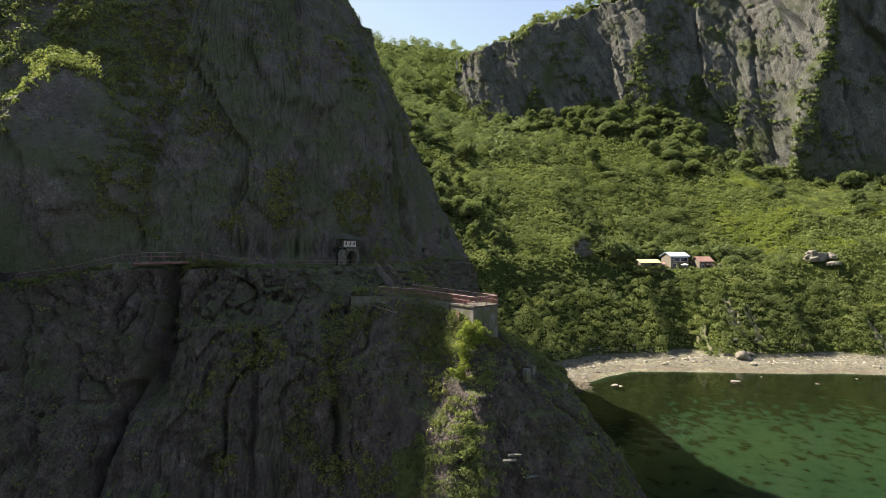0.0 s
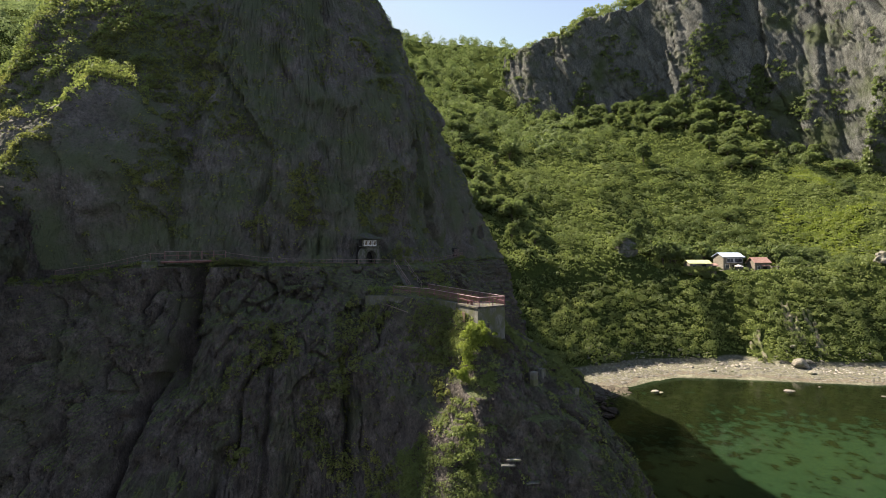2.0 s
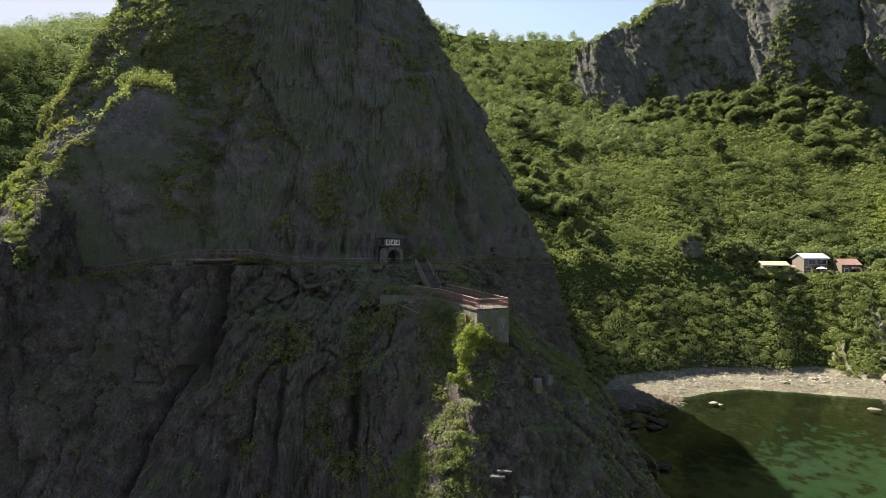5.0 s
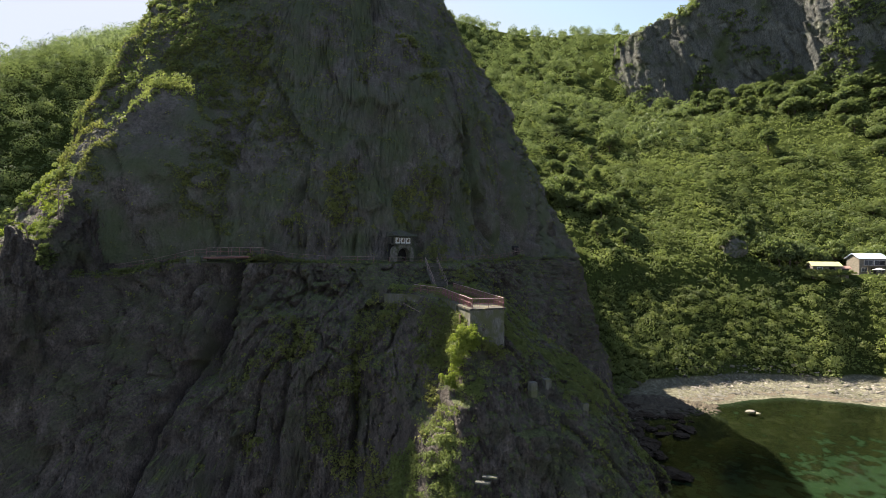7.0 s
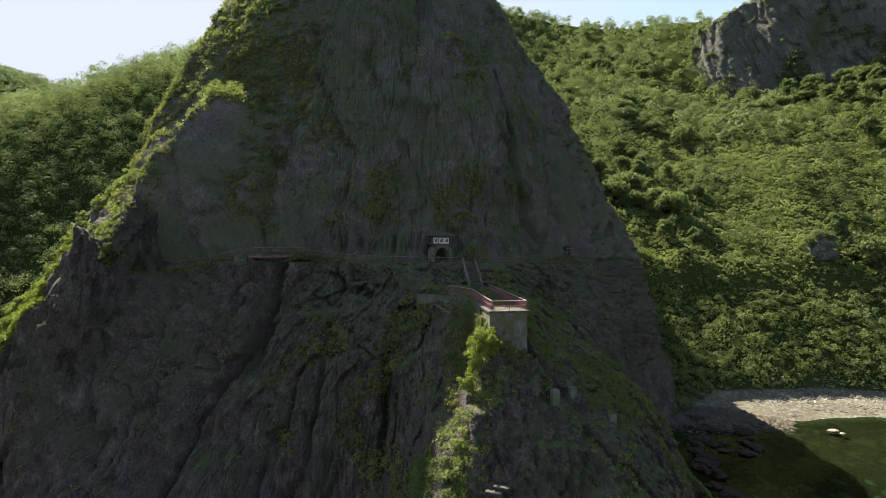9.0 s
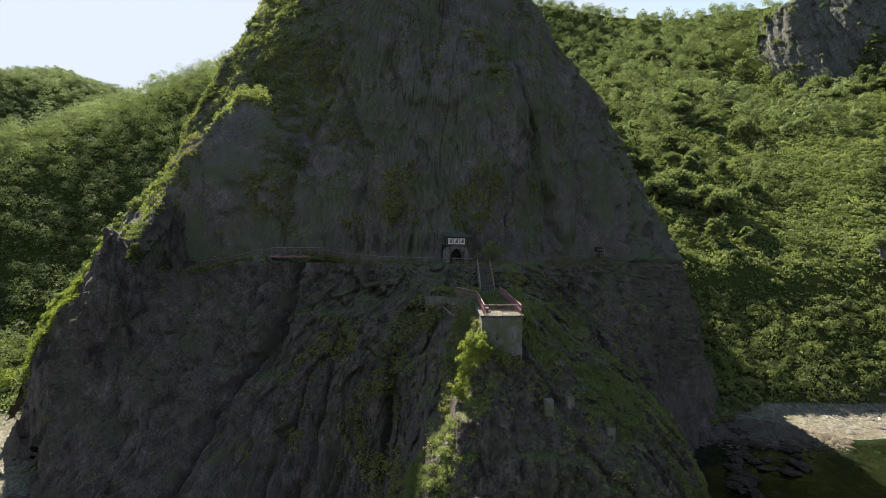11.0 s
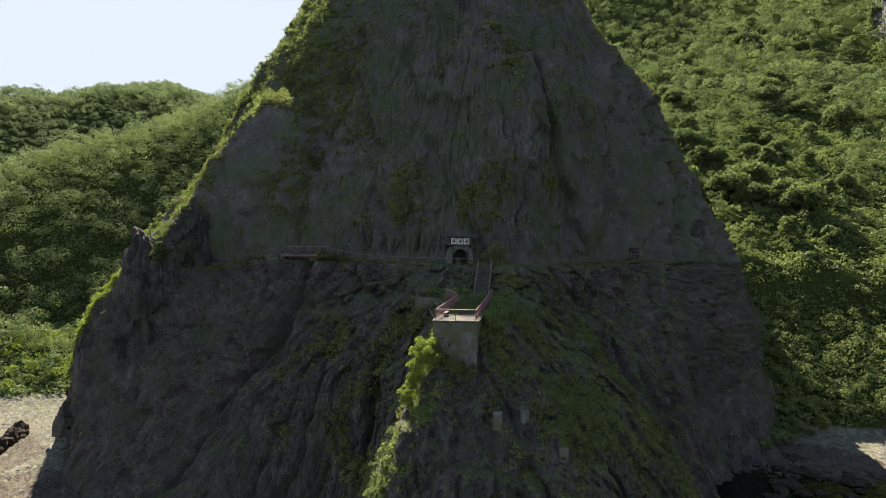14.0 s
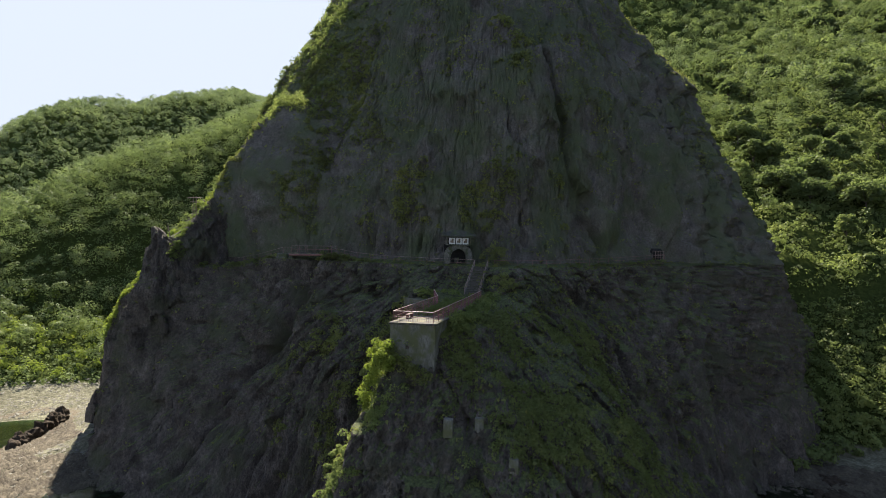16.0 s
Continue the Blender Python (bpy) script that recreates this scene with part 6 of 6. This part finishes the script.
gw = smooth(-1.5, 1.5, x) * smooth(33, 29, z) * smooth(3, 9, z) * smooth(120, 100, y) * (smooth(0.05, 0.4, fn[:, 2]) + 0.05) * smooth(-0.6, -0.1, fbm(x / 6, y / 6, z / 6, 2, 95)) * (np.hypot(x - 6, y - 61) > 3.5) * np.minimum.reduce([np.hypot(x - q[0] - 0.7, y - q[1] + 1.0) > 1.5 for q in FOOTINGS]) * ((np.hypot(x - 6.4, y - 66.8) > 2.6) | (z < 25.5))
p0, n0 = sample_faces(rock_v, rock_f, gw * smooth(8.0, 15.0, np.hypot(x - 4.5, y - 60) + 6 * smooth(25, 29, z)) * smooth(-0.25, 0.25, fbm(x / 4, y / 4, z / 9, 2, 195)), 7600, rng)
p, w = bush_leaves(p0, 0.2 + 0.3 * rng.random(len(p0)), 18, rng, 0.9)
tagged(new("flank_grass", leaf_mesh("flank_grass", p, w, 0.18 + 0.22 * rng.random(len(p)), M_GRASS, rng, 0.6, False, 0.2)), "long grass and herbs on the sloping flank of the rock", "grass", kind="stuff")
bush_patch("bush", 70, [(-60.2, 62.0, 39.5), (-59.6, 61.2, 38.2), (-59.0, 60.4, 36.8), (-58.8, 61.6, 37.2), (-58.5, 60.0, 35.8)], (0.45, 0.5, 0.6), 0.42, "sunlit bushes in a dip of the rock rib", 0.17)
bush_patch("bush", 44, [(-61.6, 65.6, 44.0), (-60.8, 64.0, 42.0), (-62.6, 66.9, 45.2), (-61.3, 63.2, 40.8)], (0.4, 0.5, 0.25), 0.36, "sunlit bushes round the foot of the mast", 0.13)
bush_patch("bush", 46, [(-65.8, 71, 50.4), (-66.6, 71.8, 51.2), (-64.4, 70.2, 49.6)], (0.7, 0.6, 0.5), 0.8, "bright sunlit bush where the rib meets the great rock", 0.22)
bush_patch("bush", 18, [(-66, 76.5, 55), (-69, 79, 58), (-64.5, 77, 60)], (0.9, 0.7, 1.4), 0.6, "sunlit bushes along the edge of a rock ridge")

# lush growth where the rock lies open to the light
open_ = fn @ np.array([-0.57, 0.33, 0.75])
rw = smooth(-46, -58, x) * smooth(40, 47, z) * smooth(0.1, 0.4, open_) * (y < 135) * (0.03 + 0.97 * np.maximum(smooth(64, 74, z), 0.5 * smooth(0.2, 0.4, fbm(x / 4, y / 4, z / 4, 2, 98))))
p0, n0 = sample_faces(rock_v, rock_f, rw * (1 + 2.0 * smooth(56, 64, z)), 1300, rng)
p, w = bush_leaves(p0, 0.6 + 1.3 * rng.random(len(p0)) ** 1.5, 60, rng, 0.85)
tagged(new("ridge_bushes", leaf_mesh("ridge_bushes", p, w, 0.24 + 0.26 * rng.random(len(p)), M_LEAF, rng, 0.5)), "lush sunlit bushes over the ridge of the rock", "bushes", kind="stuff")
rw = smooth(-53, -62, x) * smooth(58, 66, z) * smooth(104, 94, z) * (y < 120) * smooth(-0.3, 0.1, fbm(x / 4, y / 4, z / 5, 2, 96))
p0, n0 = sample_faces(rock_v, rock_f, rw, 650, rng)
p, w = bush_leaves(p0, 0.6 + 1.0 * rng.random(len(p0)) ** 1.5, 60, rng, 0.85)
tagged(new("shoulder_bushes", leaf_mesh("shoulder_bushes", p, w, 0.24 + 0.26 * rng.random(len(p)), M_LEAF, rng, 0.5)), "bushes and small trees covering the shoulder of the rock", "bushes", kind="stuff")
rw = smooth(8.5, 6.5, np.hypot(x - 0.5, y - 61.0)) * smooth(31, 28, z) * smooth(6, 9, z) * smooth(0.06, 0.25, open_) * (x < 6.0) * smooth(-0.25, 0.2, fbm(x / 3, y / 3, z / 3, 2, 99))
p0, n0 = sample_faces(rock_v, rock_f, rw, 1500, rng)
p, w = bush_leaves(p0, 0.25 + 0.4 * rng.random(len(p0)), 36, rng, 0.9)
tagged(new("rib_plants", leaf_mesh("rib_plants", p, w, 0.14 + 0.18 * rng.random(len(p)), M_LEAF, rng, 0.6, False, 0.2)), "yellow-green herbs and grass on the sunny side of the rib", "plants", kind="stuff")
bush_patch("bush", 120, [(4.9, 72.6, 31.0), (3.7, 74.8, 31.2), (2.3, 77.2, 31.4), (0.9, 79.8, 31.6), (-0.9, 82.4, 31.9), (-2.6, 85.2, 32.2)], (0.5, 0.8, 0.5), 0.55, "green bushes along the foot of the terrace")
bush_patch("bush", 110, [(55.4, 212.2, 44.0), (56.8, 211.8, 43.5), (53.9, 211.6, 43.2), (58.4, 211.8, 42.2), (52.4, 211.2, 41.8), (51.6, 211, 40.4)], (0.8, 0.9, 0.4), 1.0, "leafy bush grown over the top of a boulder", 0.34, 60, M_TREE)
for bx_, by_, bw_ in BARE:
    bush_patch("bush", 46, [(bx_ + w * bw_ * (0.55 + 0.35 * k), by_ - 5 + 10 * k, gz(bx_, by_ - 5 + 10 * k) + 0.5) for w in (-1, 1) for k in (0.1, 0.35, 0.6, 0.9)], (0.5, 0.9, 0.35), 0.75, "leafy bushes hanging over a bare bank", 0.34, 60, M_LEAF)
bush_patch("bush", 150, [(75.5 + 1.2 * k, 207.6 + 0.16 * k, gz(80, 211) + 1.25) for k in range(12)], (0.7, 0.35, 0.35), 0.85, "leafy hedge hiding the walls of a shed", 0.34, 60, M_LEAF)
hx, hy, hh_, hd = field(7500, (-215, -84, 25, 190), lambda x, y, h, d: 1.0 * (h > 3.2), rng)
p, w = bush_leaves(np.stack([hx, hy, hh_], 1), 0.9 + 1.1 * rng.random(len(hx)), 12, rng, 0.85)
tagged(new("hill_undergrowth", leaf_mesh("hill_undergrowth", p, w, 0.42 + 0.4 * rng.random(len(p)), M_HILL, rng, 0.4)), "dense green undergrowth on the hill over the cove", "undergrowth", kind="stuff")

cq = ridge_v.reshape(90, 80, 3)[rng.integers(0, 90, 2300), rng.integers(31, 64, 2300)] + rng.normal(size=(2300, 3)) * 0.25
cq = cq[(fbm(cq[:, 0] / 4, cq[:, 1] / 4, cq[:, 2] / 4, 2, 97) > -0.22)]
p, w = bush_leaves(cq, 0.25 + 0.45 * rng.random(len(cq)), 42, rng, 0.8)
tagged(new("ridge_grass", leaf_mesh("ridge_grass", p, w, 0.2 + 0.2 * rng.random(len(p)), M_LIME, rng, 0.5, False, 0.3)), "bright yellow-green grass on the slope of the lower ridge", "grass", kind="stuff")
cq = ridge_v.reshape(90, 80, 3)[rng.integers(0, 90, 260), rng.integers(54, 64, 260)] + rng.normal(size=(260, 3)) * 0.4
p, w = bush_leaves(cq, 0.4 + 0.6 * rng.random(len(cq)), 50, rng, 0.9)
tagged(new("ridge_crest_bushes", leaf_mesh("ridge_crest_bushes", p, w, 0.22 + 0.2 * rng.random(len(p)), M_LEAF, rng, 0.5)), "sunlit green bushes along the crest of the lower ridge", "bushes", kind="stuff")
cq = col_v.reshape(80, 72, 3)[rng.integers(26, 80, 200), rng.integers(52, 66, 200)]
p, w = bush_leaves(cq, 0.25 + 0.4 * rng.random(len(cq)), 44, rng, 0.8)
tagged(new("rib_crest_grass", leaf_mesh("rib_crest_grass", p, w, 0.18 + 0.18 * rng.random(len(p)), M_LIME, rng, 0.5, False, 0.3)), "sunlit grass along the far side of the rock rib", "grass", kind="stuff")
mx, my, mh, _ = field(3600, (118, 215, 206, 292), lambda x, y, h, d: smooth(-0.1, 0.25, fbm(x / 16, y / 16, 0 * x, 2, 78)) * smooth(34, 24, np.hypot((x - 168) * 0.85, (y - 248) * 0.75)), rng)
p, w = bush_leaves(np.stack([mx, my, mh + 0.5], 1), 0.8 + 0.6 * rng.random(len(mx)), 15, rng, 0.5)
tagged(new("bright_herbs", leaf_mesh("bright_herbs", p, w, 0.4 + 0.45 * rng.random(len(p)), M_LIME, rng, 0.45)), "bright yellow-green herbs on the open slope", "herbs", kind="stuff")

bush_patch("bush", 150, [(-67, 64.8, 34.2), (-65.5, 63.2, 34.2), (-64, 62, 34.2), (-62.6, 61.4, 34.2), (-68.5, 65.5, 34.2), (-61.6, 63.2, 34.3), (-60.6, 64.8, 34.4), (-63, 64.5, 34.3), (-65, 66, 34.4)], (0.9, 0.9, 0.2), 0.6, "sunlit bushes covering the end of the ledge")
bush_patch("bush", 60, [(-5.0, 76.6, 28.6), (-7.0, 77.8, 28.8), (-9.2, 78.6, 28.9), (-11.2, 78.8, 28.8), (-13.4, 79.0, 29.0)], (0.8, 0.5, 0.5), 0.5, "green bushes below the retaining wall", 0.2, 50, M_GRASS)
bush_patch("bush", 60, [(-60, 82.0, 67.6), (-57, 83.5, 68.2), (-54, 85.5, 67.0), (-63, 82.6, 66.6), (-60.5, 84, 69.5)], (1.3, 1.0, 0.8), 1.0, "sunlit bushes on top of a rock buttress", 0.3, 60)
bush_patch("bush", 14, [(58.5, 210, gz(58.5, 210) + 4.2), (57.2, 209.2, gz(58.5, 210) + 3.4)], (0.9, 0.7, 0.4), 0.8, "green bush growing over a boulder", 0.35, 50)

bush_patch("bush", 90, [(-59.6, 63.2, 34.0), (-58.4, 65.2, 34.0), (-57.2, 67.4, 34.0), (-55.6, 69.2, 34.2), (-53.6, 70.6, 34.6), (-51, 72, 35.0), (-61.2, 61.6, 33.8)], (0.7, 0.6, 0.35), 0.5, "herbs and grass along the edge of the ledge", 0.18, 45, M_GRASS)

woods("foot_bushes", 150, (10, 29, 138, 176), lambda x, y, h, d: 1.0 * (d > 1.5) * (h < 9) * (x < 15 + 0.5 * (y - 138)) , 1.5, 110, 0.5, M_LEAF, "green bushes at the foot of the great rock beside the beach", 0.4)

# grass along the cliff path and round the platform
rim = [tuple((Vector(PATH[i]) + outer[i] * 0.95).lerp(Vector(PATH[i + 1]) + outer[i + 1] * 0.95, k / 8) - Vector((0, 0, 0.15))) for i in (0, 1, 2, 4, 5, 6, 7, 8, 9, 10, 11, 12) for k in range(8)]
bush_patch("grass", 520, rim, (0.35, 0.35, 0.12), 0.32, "grass and weeds along the edge of the cliff path", 0.15, 34, M_GRASS)
bush_patch("bush", 60, [tuple(Vector(PATH[4]) + outer[4] * 1.1 - bd * k - Vector((0, 0, 0.5 + 0.15 * k))) for k in (0.0, 0.7, 1.4, 2.1)] + [tuple(Vector(PATH[4]) + outer[4] * 1.3 + bd * k - Vector((0, 0, 0.6))) for k in (1, 2, 3)], (0.35, 0.35, 0.3), 0.45, "green bush at the end of the footbridge", 0.16, 60, M_CLIFF)
gw = smooth(9, 5, np.hypot(x - 0.0, y - 71)) * smooth(22, 25, z) * smooth(32, 30, z) * (x < 4.5) * smooth(-0.4, 0.0, fbm(x / 3, y / 3, z / 3, 2, 94))
p0, n0 = sample_faces(rock_v, rock_f, gw, 1100, rng)
p, w = bush_leaves(p0, 0.2 + 0.3 * rng.random(len(p0)), 20, rng, 0.9)
tagged(new("bank_grass", leaf_mesh("bank_grass", p, w, 0.16 + 0.2 * rng.random(len(p)), M_GRASS, rng, 0.6, False, 0.2)), "grass and herbs on the bank beside the platform", "grass", kind="stuff")

bush_patch("bush", 60, [(a, 207.4 + 0.1 * (a - 78), gz(a, 207.4) + 1.7) for a in (77, 79, 81, 83, 85, 87)], (0.8, 0.6, 0.4), 1.2, "leafy bushes in front of the shed", 0.45, 45)

bush_patch("bush", 80, [(-62.4, 60.4, 38.2), (-62.8, 61.8, 38.8), (-63.2, 63.2, 40.4), (-63.4, 64.4, 41.6), (-64.2, 66.0, 43.4), (-64.6, 67.0, 44.6)], (0.6, 0.5, 0.4), 0.6, "sunlit bushes along a jagged rock rib", 0.2, 55)

bush_patch("bush", 60, [(3.9, 64.5, 29.3), (4.6, 64.9, 28.6), (5.3, 65.5, 28.0), (6.0, 66.1, 27.3), (6.7, 66.9, 26.8)], (0.35, 0.3, 0.35), 0.5, "dark green bush along the foot of the platform wall", 0.17, 60, M_CLIFF)
